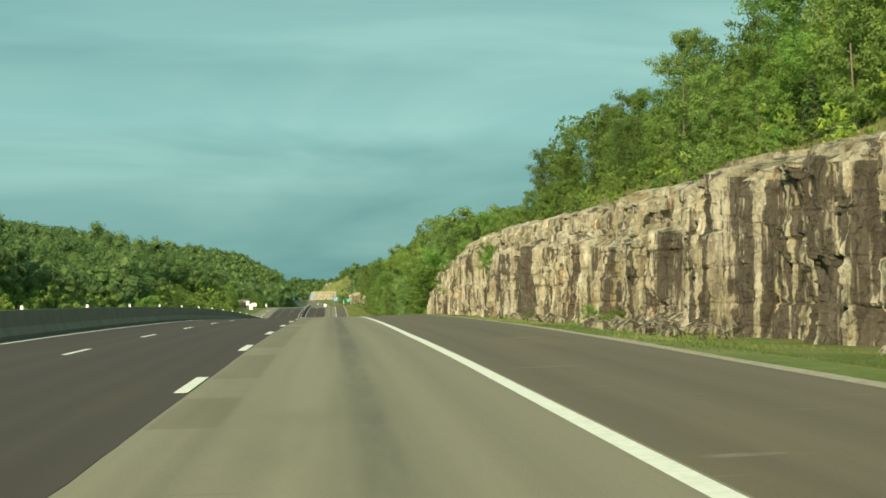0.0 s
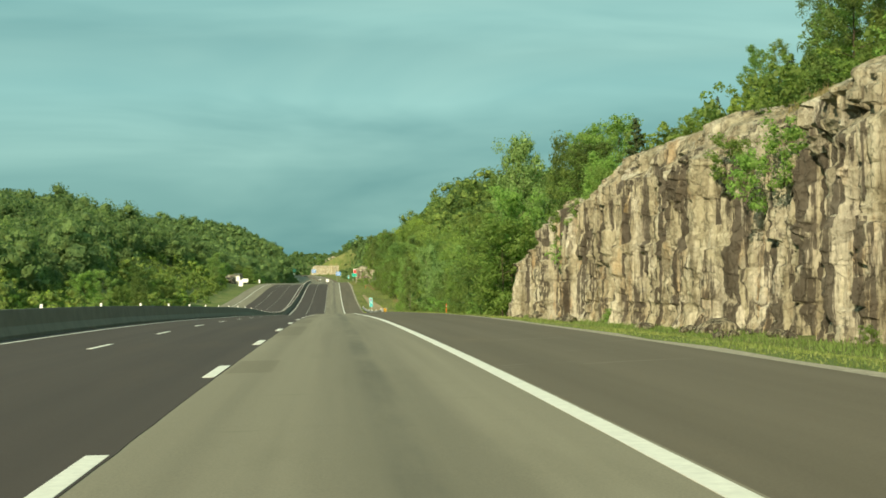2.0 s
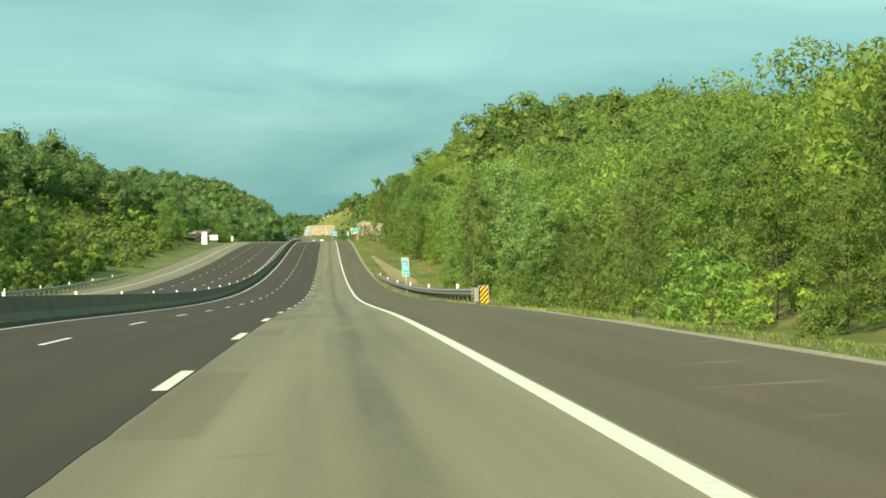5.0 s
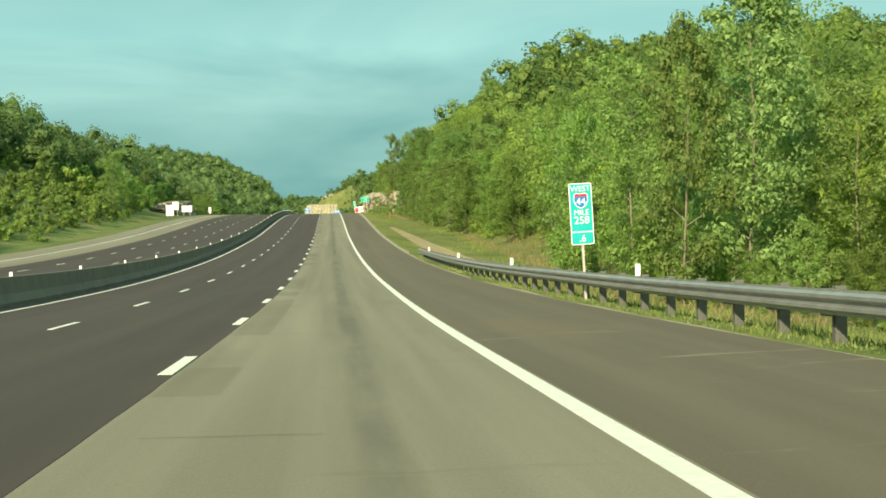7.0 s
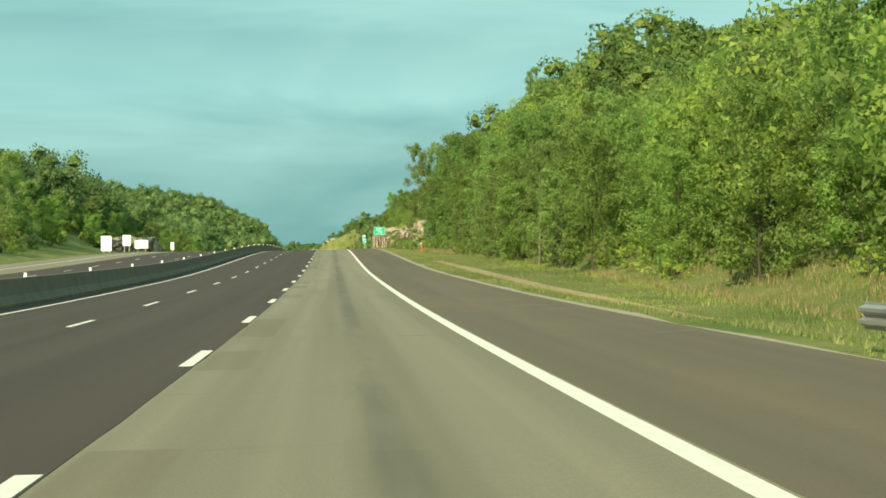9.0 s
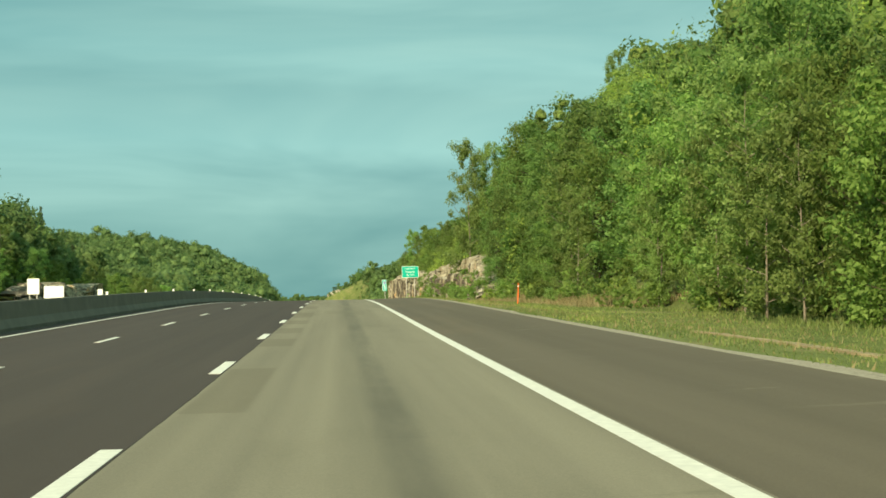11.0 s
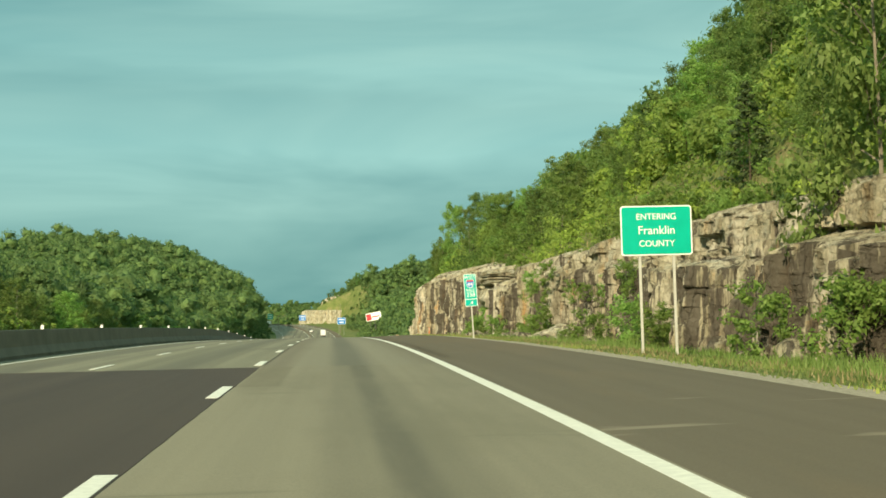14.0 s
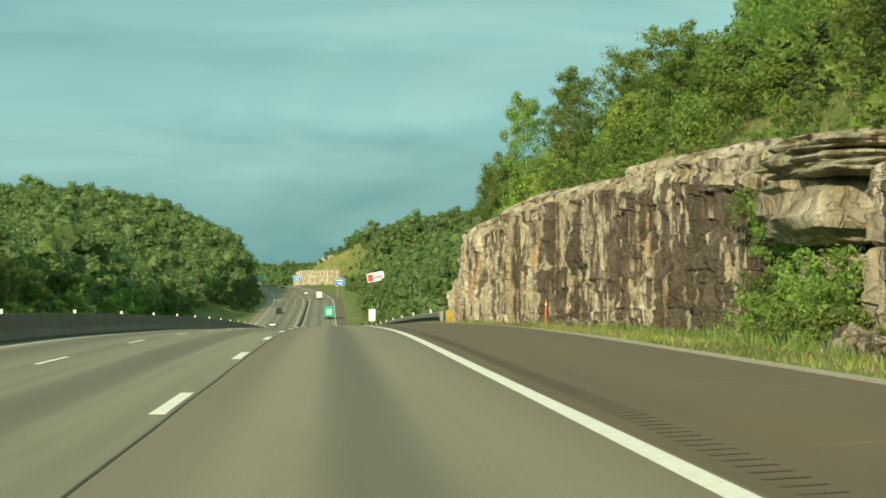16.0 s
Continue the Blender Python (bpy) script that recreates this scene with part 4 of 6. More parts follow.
def tree_prototype(name, seed, h, wide, limbs, twigs, per, leaf, mat, bark, label, shape="round", crown0=0.07, clump=0.22):
    """An Empty at the foot with a trunk, limbs that carry twigs, and a crown of leaf clumps round the twigs."""
    rnd, nrnd = random.Random(seed), np.random.RandomState(seed)
    px, py = 19.0 + (seed % 3) * 7.0, -45.0 - 9.0 * seed
    big = h > 3
    root = thing(name, pose(px, py, float(ground_z(px, py)) - 0.1), label, "tree" if big else "shrub", "roadside trees" if big else "shrubs")
    bm, pts, p, r0 = bmesh.new(), [Vector((0, 0, -0.4))], Vector((0, 0, -0.4)), 0.0058 * h + 0.012
    for k in range(5):
        p = p + Vector((rnd.uniform(-0.06, 0.06) * h / 5, rnd.uniform(-0.06, 0.06) * h / 5, h * 0.90 / 5))
        pts.append(p)
    for k in range(5):
        tube(bm, pts[k], pts[k + 1], r0 * (1 - k / 5.4), r0 * (1 - (k + 1) / 5.4), 6)
    centres = [(p.x, p.y, p.z, wide * clump)]
    for k in range(limbs):
        g = (k + rnd.random()) / limbs
        f = crown0 + (0.97 - crown0) * g
        i = min(int(f * 5), 4)
        a = pts[i].lerp(pts[i + 1], f * 5 - i)
        if shape == "round":
            reach, up = wide * math.sqrt(max(0.10, 1 - (2 * g - 0.75) ** 2 / 1.6)) * rnd.uniform(0.62, 1.12), 0.25 + 0.75 * g
        elif shape == "cone":
            reach, up = wide * (1.04 - g) ** 0.85 * rnd.uniform(0.8, 1.1), 0.30
        else:
            reach, up = wide * (1.0 - 0.75 * abs(g - 0.35)) * rnd.uniform(0.5, 1.12), 0.40 + 0.55 * g
        ang = k * 2.4 + rnd.uniform(-0.6, 0.6)
        out = Vector((math.cos(ang), math.sin(ang), 0))
        q = a + out * reach * 0.55 + Vector((0, 0, reach * up * 0.45))
        e = a + out * reach * 0.92 + Vector((0, 0, reach * up))
        if e.z > h:
            e.z = h - rnd.uniform(0, 0.06) * h
        tube(bm, a, q, r0 * 0.36 * (1.1 - f), r0 * 0.2, 3)
        tube(bm, q, e, r0 * 0.2, r0 * 0.06, 3)
        for t in range(twigs):
            s = 0.35 + 0.65 * (t + rnd.random()) / twigs
            c = a.lerp(q, s * 2) if s < 0.5 else q.lerp(e, s * 2 - 1)
            side = Vector((rnd.uniform(-1, 1), rnd.uniform(-1, 1), rnd.uniform(-0.5, 0.6))) * reach * 0.20
            centres.append((*(c + side), wide * clump * rnd.uniform(0.6, 1.3) * (1 if shape != "cone" else 1.15 - 0.6 * g)))
    part("trunk", bm, bark, root)
    V, F = leaf_cloud(nrnd, centres, per, leaf, 0.68)
    raw_part("crown", mesh_of("crown", V, F, mat), root)
    return root


PROTOS = {
    "round": [tree_prototype("broadleaf_tree", 1, 9.5, 3.4, 26, 5, 84, 0.15, M_LEAF, M_BARK, "broad green deciduous tree on the wooded slope"),
              tree_prototype("broadleaf_tree", 2, 8.0, 3.2, 25, 5, 80, 0.148, M_LEAF, M_BARK, "broad green deciduous tree on the wooded slope"),
              tree_prototype("broadleaf_tree", 3, 10.5, 3.7, 27, 5, 84, 0.155, M_LEAF_DARK, M_BARK, "dark green deciduous tree on the wooded slope")],
    "light": [tree_prototype("poplar_tree", 4, 11.5, 3.2, 24, 5, 92, 0.14, M_LEAF_LIGHT, M_PALE_BARK, "tall yellow-green tree with an open uneven crown", "open", 0.09, 0.20),
              tree_prototype("poplar_tree", 5, 9.0, 2.9, 22, 5, 88, 0.135, M_LEAF_LIGHT, M_PALE_BARK, "yellow-green tree with pale trunk", "open", 0.08, 0.20)],
    "cottonwood": [tree_prototype("cottonwood_tree", 9, 12.5, 3.6, 36, 5, 95, 0.17, M_LEAF_PALE, M_PALE_BARK, "tall pale green cottonwood tree on the bank", "round", 0.06, 0.21)],
    "cedar": [tree_prototype("cedar_tree", 6, 6.5, 1.7, 36, 3, 48, 0.13, M_CEDAR, M_BARK, "dark green pointed cedar tree", "cone", 0.05, 0.19)],
    "shrub": [tree_prototype("shrub", 7, 2.4, 1.5, 13, 3, 50, 0.12, M_LEAF, M_BARK, "low bushy green shrub", "round", 0.05, 0.26),
              tree_prototype("shrub", 8, 1.7, 1.2, 12, 3, 48, 0.105, M_LEAF_LIGHT, M_BARK, "low light green shrub", "open", 0.05, 0.28)],
}


def plant(kind, k, x, y, s=1.0, sz=None, sink=0.1, label=""):
    src = PROTOS[kind][k % len(PROTOS[kind])]
    m = pose(x, y, float(ground_z(x, y)) - sink, 0, 0, (x * 97 + y * 57) % 360) @ Matrix.Diagonal((s, s, sz or s, 1))
    ob = copy_thing(src, m)
    if label:
        tagged(ob, label)
    return ob


rt = random.Random(21)


def pick():
    return rt.choices(("round", "light", "cedar"), (0.66, 0.28, 0.06))[0]


# right side, front rows, stretch by stretch
def tree_rows(y0, y1, dx0, dx1, gap, smin, smax):
    y = y0
    while y < y1:
        x = float(tab(y, CLIFF_X)) + rt.uniform(dx0, dx1) + float(tab(y, [(328, 0), (345, 4), (362, 6), (392, 5), (412, 2.6), (445, 2.6), (475, 1.6), (535, 1.6), (545, 0)]))
        s = rt.uniform(smin, smax) * (0.5 if 286 < y < 318 and x < 18.5 else 1)
        plant(pick(), rt.randrange(9), x, y + rt.uniform(-1, 1), s, s * rt.uniform(0.9, 1.15))
        y += gap * rt.uniform(0.7, 1.35)


tree_rows(30, 124, 6.6, 9.0, 5.2, 0.45, 0.72)
tree_rows(30, 124, 10.0, 13.0, 6.0, 0.60, 0.85)
tree_rows(124, 168, 6.0, 8.0, 4.4, 0.26, 0.42)
tree_rows(124, 168, 9.0, 12.0, 5.4, 0.32, 0.5)
tree_rows(168, 345, 2.0, 4.5, 5.8, 0.45, 0.72)
tree_rows(175, 345, 6.0, 9.5, 6.4, 0.6, 0.85)
tree_rows(345, 520, 2.0, 4.5, 5.8, 0.6, 0.95)
tree_rows(345, 540, 6.0, 9.5, 6.4, 0.8, 1.1)
tree_rows(476, 524, 3.0, 6.0, 5.0, 1.05, 1.35)
tree_rows(520, 556, 2.2, 4.0, 4.6, 0.75, 0.95)
tree_rows(524, 560, 5.0, 8.0, 5.0, 0.95, 1.2)
tree_rows(540, 745, 5.2, 8.0, 5.4, 0.30, 0.55)
tree_rows(540, 760, 9.5, 13.0, 6.2, 0.36, 0.58)
tree_rows(428, 478, -0.5, 1.5, 5.0, 0.75, 1.05)
for k in range(90):
    y = rt.choice((rt.uniform(30, 165), rt.uniform(172, 540), rt.uniform(540, 745)))
    c = float(cliff_h(y)) > 0
    if 345 < y < 470:
        y = y - 150
    x = float(tab(y, CLIFF_X)) + (rt.uniform(3.0, 7.0) if c else rt.uniform(-0.6, 3.0))
    plant("shrub", rt.randrange(2), x, y, rt.uniform(0.5, 1.15))
for k in range(34):
    y = rt.choice((rt.uniform(575, 605), rt.uniform(611, 629), rt.uniform(611, 629), rt.uniform(633, 642)))
    plant("shrub", rt.randrange(2), float(tab(y, CLIFF_X)) - rt.uniform(-0.3, 1.5), y, rt.uniform(0.35, 0.8))
for y, dx, lift, s in ((613.5, 0.5, 1.2, 0.55), (615.5, 0.4, 2.2, 0.6), (617, 0.3, 3.0, 0.5), (614.5, 0.8, 3.6, 0.45), (637.5, 0.9, 0.4, 0.8), (639.5, 0.5, 0.2, 0.9), (641.5, 1.2, 0.6, 0.8), (644, 1.3, 1.6, 0.7), (645, 1.2, 2.6, 0.7), (643, 0.4, 0.2, 0.7), (646, 0.8, 3.4, 0.6), (145, 0.9, 3.2, 0.9), (147, 0.8, 4.4, 0.8), (143, 1.0, 5.0, 0.8), (110, 1.6, 5.0, 0.8), (113, 1.6, 4.4, 0.8), (115.5, 1.5, 5.4, 0.7)):
    plant("shrub", rt.randrange(2), float(tab(y, CLIFF_X)) + dx - 0.5, y, s, None, -lift, "green bush growing out of a cleft in the rock face")
for k in range(14):
    y = rt.uniform(35, 160)
    plant("shrub", rt.randrange(2), float(tab(y, CLIFF_X)) - rt.uniform(0.2, 0.9), y, rt.uniform(0.25, 0.5))
for k in range(24):
    y = rt.uniform(550, 612)
    plant("shrub", rt.randrange(2), float(tab(y, CLIFF_X)) + rt.uniform(2.7, 3.8), y, rt.uniform(0.5, 1.0))
for k in range(16):
    y = rt.uniform(545, 572)
    plant("shrub", rt.randrange(2), float(tab(y, CLIFF_X)) + rt.uniform(-1.4, 0.3), y, rt.uniform(0.5, 1.05))
for y, dx, s in ((548.5, 1.4, 0.42), (552.0, 2.6, 0.5), (557.5, 3.0, 0.45), (561.0, 3.4, 0.5), (569.0, 3.2, 0.42), (578.0, 3.6, 0.4)):
    plant("round", 2, float(tab(y, CLIFF_X)) + dx, y, s)
for k in range(14):
    y = rt.uniform(552, 606)
    plant("shrub", 0, float(tab(y, CLIFF_X)) + rt.uniform(0.2, 0.7), y, rt.uniform(0.3, 0.5), None, -float(cliff_h(y)) * rt.uniform(0.2, 0.6), "green bush growing out of a cleft in the rock face")
for k in range(50):
    y = rt.uniform(640, 736) if k < 28 else rt.uniform(40, 150)
    plant("shrub", rt.randrange(2), float(tab(y, CLIFF_X)) + rt.uniform(2.0, 3.6), y, rt.uniform(0.25, 0.6), None, 0.1, "small bush on the edge of the rock cut")
for y, s, sink in ((594.8, 0.7, 0.1), (586.2, 0.9, 0.1), (582.6, 0.75, 0.1), (591.0, 0.6, -2.2)):
    plant("shrub", 0, float(tab(y, CLIFF_X)) - (0.1 if sink < 0 else 1.1), y, s, None, sink, "leafy green bush at the foot of the rock face")
# trees that stand out
for kind, k, x, y, top, wide in (("light", 1, 14.6, 462.0, 1.2, 0.7), ("light", 1, 15.2, 474.0, 2.6, 0.75), ("light", 0, 15.8, 487.0, 3.5, 0.7), ("light", 1, 14.8, 505.0, 2.4, 0.6), ("round", 2, 20.0, 583.0, 13.0, 0.9), ("round", 0, 22.5, 593.0, 14.0, 0.9), ("cedar", 0, 17.2, 590.0, 7.2, 0.9), ("round", 1, 20.0, 606.0, 10.5, 0.8), ("round", 2, 18.0, 561.0, 12.0, 0.9), ("round", 2, 16.8, 742.0, 9.0, 0.9), ("round", 0, 15.6, 738.0, 7.6, 0.7), ("round", 1, 16.8, 726.0, 13.2, 0.9), ("light", 1, 15.9, 733.0, 9.0, 0.7), ("round", 2, 18.8, 712.0, 13.4, 0.85), ("light", 0, 16.8, 704.0, 11.0, 0.7), ("round", 0, 18.5, 692.0, 11.6, 0.75), ("round", 1, 17.6, 676.0, 10.0, 0.7), ("round", 0, 19.5, 755.0, 8.0, 0.9), ("round", 2, 15.5, 182.0, 9.8, 0.9), ("round", 1, 13.4, 190.0, 6.5, 0.9), ("light", 1, 14.2, 201.0, 5.5, 0.8), ("light", 1, 13.6, 316.0, 3.4, 0.9), ("light", 0, 14.4, 328.0, 3.8, 0.95), ("round", 1, 14.0, 340.0, 1.5, 0.9), ("cottonwood", 0, 15.2, 178.0, 12.4, 0.8), ("round", 1, 15.6, 146.5, 7.6, 0.6), ("round", 2, 15.8, 150.5, 8.6, 0.65), ("round", 0, 15.4, 143.8, 6.9, 0.5), ("round", 0, 13.6, 172.5, 7.6, 0.95), ("round", 1, 12.6, 170.0, 5.0, 1.15), ("round", 2, 12.4, 173.5, 4.0, 1.0), ("round", 2, 17.5, 166.0, 11.0, 0.8), ("round", 0, 19.0, 158.0, 11.2, 0.75), ("round", 1, 16.8, 160.5, 9.6, 0.7), ("round", 2, 20.5, 172.0, 12.2, 0.9), ("round", 0, 16.4, 154.5, 9.8, 0.6), ("cedar", 0, 16.0, 139.0, 9.3, 0.7), ("light", 0, 40.0, 617.0, 33.5, 0.9), ("cottonwood", 0, 16.6, 317.0, 5.8, 1.0), ("cottonwood", 0, 17.6, 300.0, 1.2, 0.75), ("cottonwood", 0, 15.3, 347.0, 2.0, 0.65), ("cottonwood", 0, 20.5, 332.0, 3.0, 0.7), ("round", 0, 18.0, 399.0, 1.6, 0.9), ("light", 1, 15.4, 485.6, 1.2, 0.45), ("light", 0, 14.4, 569.0, 14.4, 1.1), ("light", 1, 17.6, 578.0, 14.6, 1.0),
                                 ("light", 0, 38.5, 600.0, 28.5, 0.9), 
                                 ("cedar", 0, 19.5, 641.0, 8.9, 0.95), ("cedar", 0, 17.5, 655.0, 6.4, 0.8), ("light", 1, 16.5, 634.0, 9.0, 0.85), ("cedar", 0, -56.7, 693.0, 18.0, 1.2), ("cedar", 0, -52.0, 700.0, 10.0, 1.2)):
    h0 = {"round": (9.5, 8.0, 10.5), "light": (11.5, 9.0), "cedar": (6.5,), "cottonwood": (12.5,)}[kind][k]
    plant(kind, k, x, y, wide, (top - float(ground_z(x, y))) / h0)
# left verge of the opposite carriageway
y = 290
while y < 1000:
    x = -float(tab(y, [(290, 38), (330, 34.5), (530, 34.5), (545, 41), (625, 41), (660, 35), (760, 40), (1000, 42)])) - rt.uniform(0, 4)
    s = rt.uniform(0.6, 1.0)
    if not (535 < y < 588 or 395 < y < 480):
        plant(rt.choices(("round", "light", "shrub"), (0.66, 0.16, 0.18))[0], rt.randrange(9), x, y, s)
    y += 10.0 * rt.uniform(0.7, 1.4)


for k in range(20):
    y = rt.uniform(300, 535)
    plant("shrub", rt.randrange(2), -rt.uniform(31, 36), y, rt.uniform(0.6, 1.4))


def woods(name, spots, label, seed, leaves=70, size=0.8, mat=None, loose=0.3, lobes=14, core=0.62, puff=1.0):
    """Far woodland, too many trees to count: crowns of many leafy clumps round an uneven core, in one mesh."""
    rnd = np.random.RandomState(seed)
    S = np.array(spots)
    n = len(S)
    H = S[:, 3][:, None]
    # clumps set over a crown that is wider below its middle and drawn out at the top
    g = (np.arange(lobes)[None] + rnd.random((n, lobes))) / lobes
    ang = np.arange(lobes)[None] * 2.4 + rnd.random((n, lobes)) * 1.2 + 6.28 * rnd.random((n, 1))
    slim = 0.7 + 0.65 * rnd.random((n, 1))
    reach = 0.30 * slim * np.sqrt(np.maximum(0.09, 1 - (1.75 * g - 0.70) ** 2)) * (0.7 + 0.45 * rnd.random((n, lobes)))
    C = np.stack([S[:, 0:1] + H * reach * np.cos(ang), S[:, 1:2] + H * reach * np.sin(ang), S[:, 2:3] + H * (0.16 + 0.64 * g + 0.05 * rnd.random((n, lobes)))], -1)
    R = puff * H * (0.105 + 0.10 * rnd.random((n, lobes))) * (1.12 - 0.35 * g)
    per = max(leaves // lobes, 1)
    d = rnd.normal(size=(n, lobes, per, 3))
    d[..., 2] += 0.25
    d[..., 0] += 0.35 * np.cos(ang)[..., None]
    d[..., 1] += 0.35 * np.sin(ang)[..., None]
    d /= np.linalg.norm(d, axis=-1)[..., None]
    P = C[:, :, None] + d * (R[..., None] * (0.74 + 0.42 * rnd.random((n, lobes, per))))[..., None] * np.array([1, 1, 0.85])
    N = d + rnd.normal(size=d.shape) * loose
    P, N = P.reshape(-1, 3), N.reshape(-1, 3)
    N /= np.linalg.norm(N, axis=1)[:, None]
    A = np.cross(N, rnd.normal(size=N.shape))
    A /= np.linalg.norm(A, axis=1)[:, None] + 1e-9
    B = np.cross(N, A)
    s = size * (0.55 + 0.9 * rnd.random(len(P)))[:, None]
    V = np.stack([P - A * s * 0.62, P + B * s * 0.60, P + A * s * 0.62 - B * s * 0.35], 1).reshape(-1, 3)
    F = np.arange(len(V)).reshape(-1, 3)
    if not core:
        return tagged(new(name, mesh_of(name, V, F, mat or M_HAZED_LEAF)), label, "woodland", kind="stuff")
    # the heart of each clump, its shade partly put into the darker mottled colour
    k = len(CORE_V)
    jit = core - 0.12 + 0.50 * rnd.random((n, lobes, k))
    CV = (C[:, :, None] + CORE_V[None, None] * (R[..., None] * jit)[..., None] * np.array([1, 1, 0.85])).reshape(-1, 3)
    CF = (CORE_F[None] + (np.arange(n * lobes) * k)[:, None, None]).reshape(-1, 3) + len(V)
    me = mesh_of(name, np.concatenate([V, CV]), np.concatenate([F, CF]), mat or M_HAZED_LEAF)
    me.materials.append(M_HAZED_MASS if mat is None else M_MASS)
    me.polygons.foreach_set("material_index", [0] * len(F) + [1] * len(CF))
    return tagged(new(name, me), label, "woodland", kind="stuff")


def spots(x0, x1, y0, y1, gap, hmin, hmax, seed, keep=lambda x, y: True):
    r, out = random.Random(seed), []
    y = y0
    while y < y1:
        x = x0
        while x < x1:
            px, py = x + r.uniform(-0.45, 0.45) * gap, y + r.uniform(-0.45, 0.45) * gap
            if keep(px, py):
                out.append((px, py, float(ground_z(px, py)) - 0.3, hmin + (hmax * r.choice((1, 1, 1, 1.3)) - hmin) * r.random() ** 1.4))
            x += gap
        y += gap
    return out


def open_slope(x, y):
    """The grassy bank beside the opposite carriageway carries few trees."""
    return not (385 < y < 500 and x > -58 and (x * 7.3 + y * 3.1) % 5 > 1.3) and not (535 < y < 588 and x > -54)


woods("scrub_left", spots(-60, -32, 380, 505, 3.6, 1.4, 4.2, 71, lambda x, y: (x * 3.7 + y * 1.9) % 7 > 2.2), "low scrub on the grassy bank", 72, 260, 0.26, M_WOODS, 0.4, 7)
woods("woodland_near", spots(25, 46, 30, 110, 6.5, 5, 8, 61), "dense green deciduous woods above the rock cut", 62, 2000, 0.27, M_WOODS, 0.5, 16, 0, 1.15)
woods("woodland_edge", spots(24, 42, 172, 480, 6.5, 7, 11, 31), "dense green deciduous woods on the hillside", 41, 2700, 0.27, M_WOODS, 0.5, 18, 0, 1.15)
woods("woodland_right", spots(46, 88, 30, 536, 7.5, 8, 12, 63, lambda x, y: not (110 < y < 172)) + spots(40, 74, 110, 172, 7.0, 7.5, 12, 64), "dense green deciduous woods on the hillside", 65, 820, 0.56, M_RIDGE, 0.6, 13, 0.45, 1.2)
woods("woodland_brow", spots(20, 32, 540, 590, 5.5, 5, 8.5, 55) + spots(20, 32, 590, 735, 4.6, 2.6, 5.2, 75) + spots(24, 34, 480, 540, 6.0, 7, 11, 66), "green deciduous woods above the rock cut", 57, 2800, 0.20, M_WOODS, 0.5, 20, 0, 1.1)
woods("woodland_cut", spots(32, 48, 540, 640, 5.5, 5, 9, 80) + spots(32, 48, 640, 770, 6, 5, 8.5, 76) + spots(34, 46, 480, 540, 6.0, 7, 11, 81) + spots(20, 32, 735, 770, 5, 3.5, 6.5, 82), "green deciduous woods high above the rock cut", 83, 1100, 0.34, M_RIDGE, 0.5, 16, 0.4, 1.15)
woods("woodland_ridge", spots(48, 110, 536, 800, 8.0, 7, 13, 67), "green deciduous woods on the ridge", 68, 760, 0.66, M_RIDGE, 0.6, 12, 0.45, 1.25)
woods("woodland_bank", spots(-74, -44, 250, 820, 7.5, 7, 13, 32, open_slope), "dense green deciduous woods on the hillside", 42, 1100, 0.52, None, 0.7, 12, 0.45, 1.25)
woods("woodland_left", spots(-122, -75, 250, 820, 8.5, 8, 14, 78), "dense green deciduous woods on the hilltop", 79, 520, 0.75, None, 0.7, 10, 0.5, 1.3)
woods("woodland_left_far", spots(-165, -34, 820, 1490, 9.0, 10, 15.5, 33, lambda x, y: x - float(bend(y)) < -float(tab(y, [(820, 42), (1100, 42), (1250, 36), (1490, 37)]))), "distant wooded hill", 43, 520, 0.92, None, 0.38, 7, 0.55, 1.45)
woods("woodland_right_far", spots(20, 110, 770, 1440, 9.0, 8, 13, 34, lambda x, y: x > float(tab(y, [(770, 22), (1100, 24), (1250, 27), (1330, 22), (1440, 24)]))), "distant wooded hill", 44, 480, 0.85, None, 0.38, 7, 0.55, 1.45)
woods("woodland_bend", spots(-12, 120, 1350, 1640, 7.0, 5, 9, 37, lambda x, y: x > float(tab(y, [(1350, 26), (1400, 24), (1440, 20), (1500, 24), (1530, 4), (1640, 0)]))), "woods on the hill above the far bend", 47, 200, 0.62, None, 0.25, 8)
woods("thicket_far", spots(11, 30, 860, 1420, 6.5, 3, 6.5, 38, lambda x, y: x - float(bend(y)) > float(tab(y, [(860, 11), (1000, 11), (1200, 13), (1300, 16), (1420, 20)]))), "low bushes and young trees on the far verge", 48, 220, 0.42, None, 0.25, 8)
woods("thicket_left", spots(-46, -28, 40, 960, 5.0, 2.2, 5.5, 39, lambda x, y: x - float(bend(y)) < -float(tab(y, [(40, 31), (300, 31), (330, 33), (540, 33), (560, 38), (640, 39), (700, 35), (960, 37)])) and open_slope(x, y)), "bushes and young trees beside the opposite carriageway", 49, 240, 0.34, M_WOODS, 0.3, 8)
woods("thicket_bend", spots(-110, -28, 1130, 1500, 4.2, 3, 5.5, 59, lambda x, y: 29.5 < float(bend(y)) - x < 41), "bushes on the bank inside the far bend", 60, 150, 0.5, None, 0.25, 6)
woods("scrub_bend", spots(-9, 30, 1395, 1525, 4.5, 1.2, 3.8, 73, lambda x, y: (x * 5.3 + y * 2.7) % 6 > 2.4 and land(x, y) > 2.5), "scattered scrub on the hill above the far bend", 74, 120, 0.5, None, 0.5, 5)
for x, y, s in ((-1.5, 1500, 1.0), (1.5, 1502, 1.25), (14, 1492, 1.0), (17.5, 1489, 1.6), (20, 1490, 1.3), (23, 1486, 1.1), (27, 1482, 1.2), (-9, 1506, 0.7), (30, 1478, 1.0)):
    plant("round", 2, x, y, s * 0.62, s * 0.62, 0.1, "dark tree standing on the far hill")
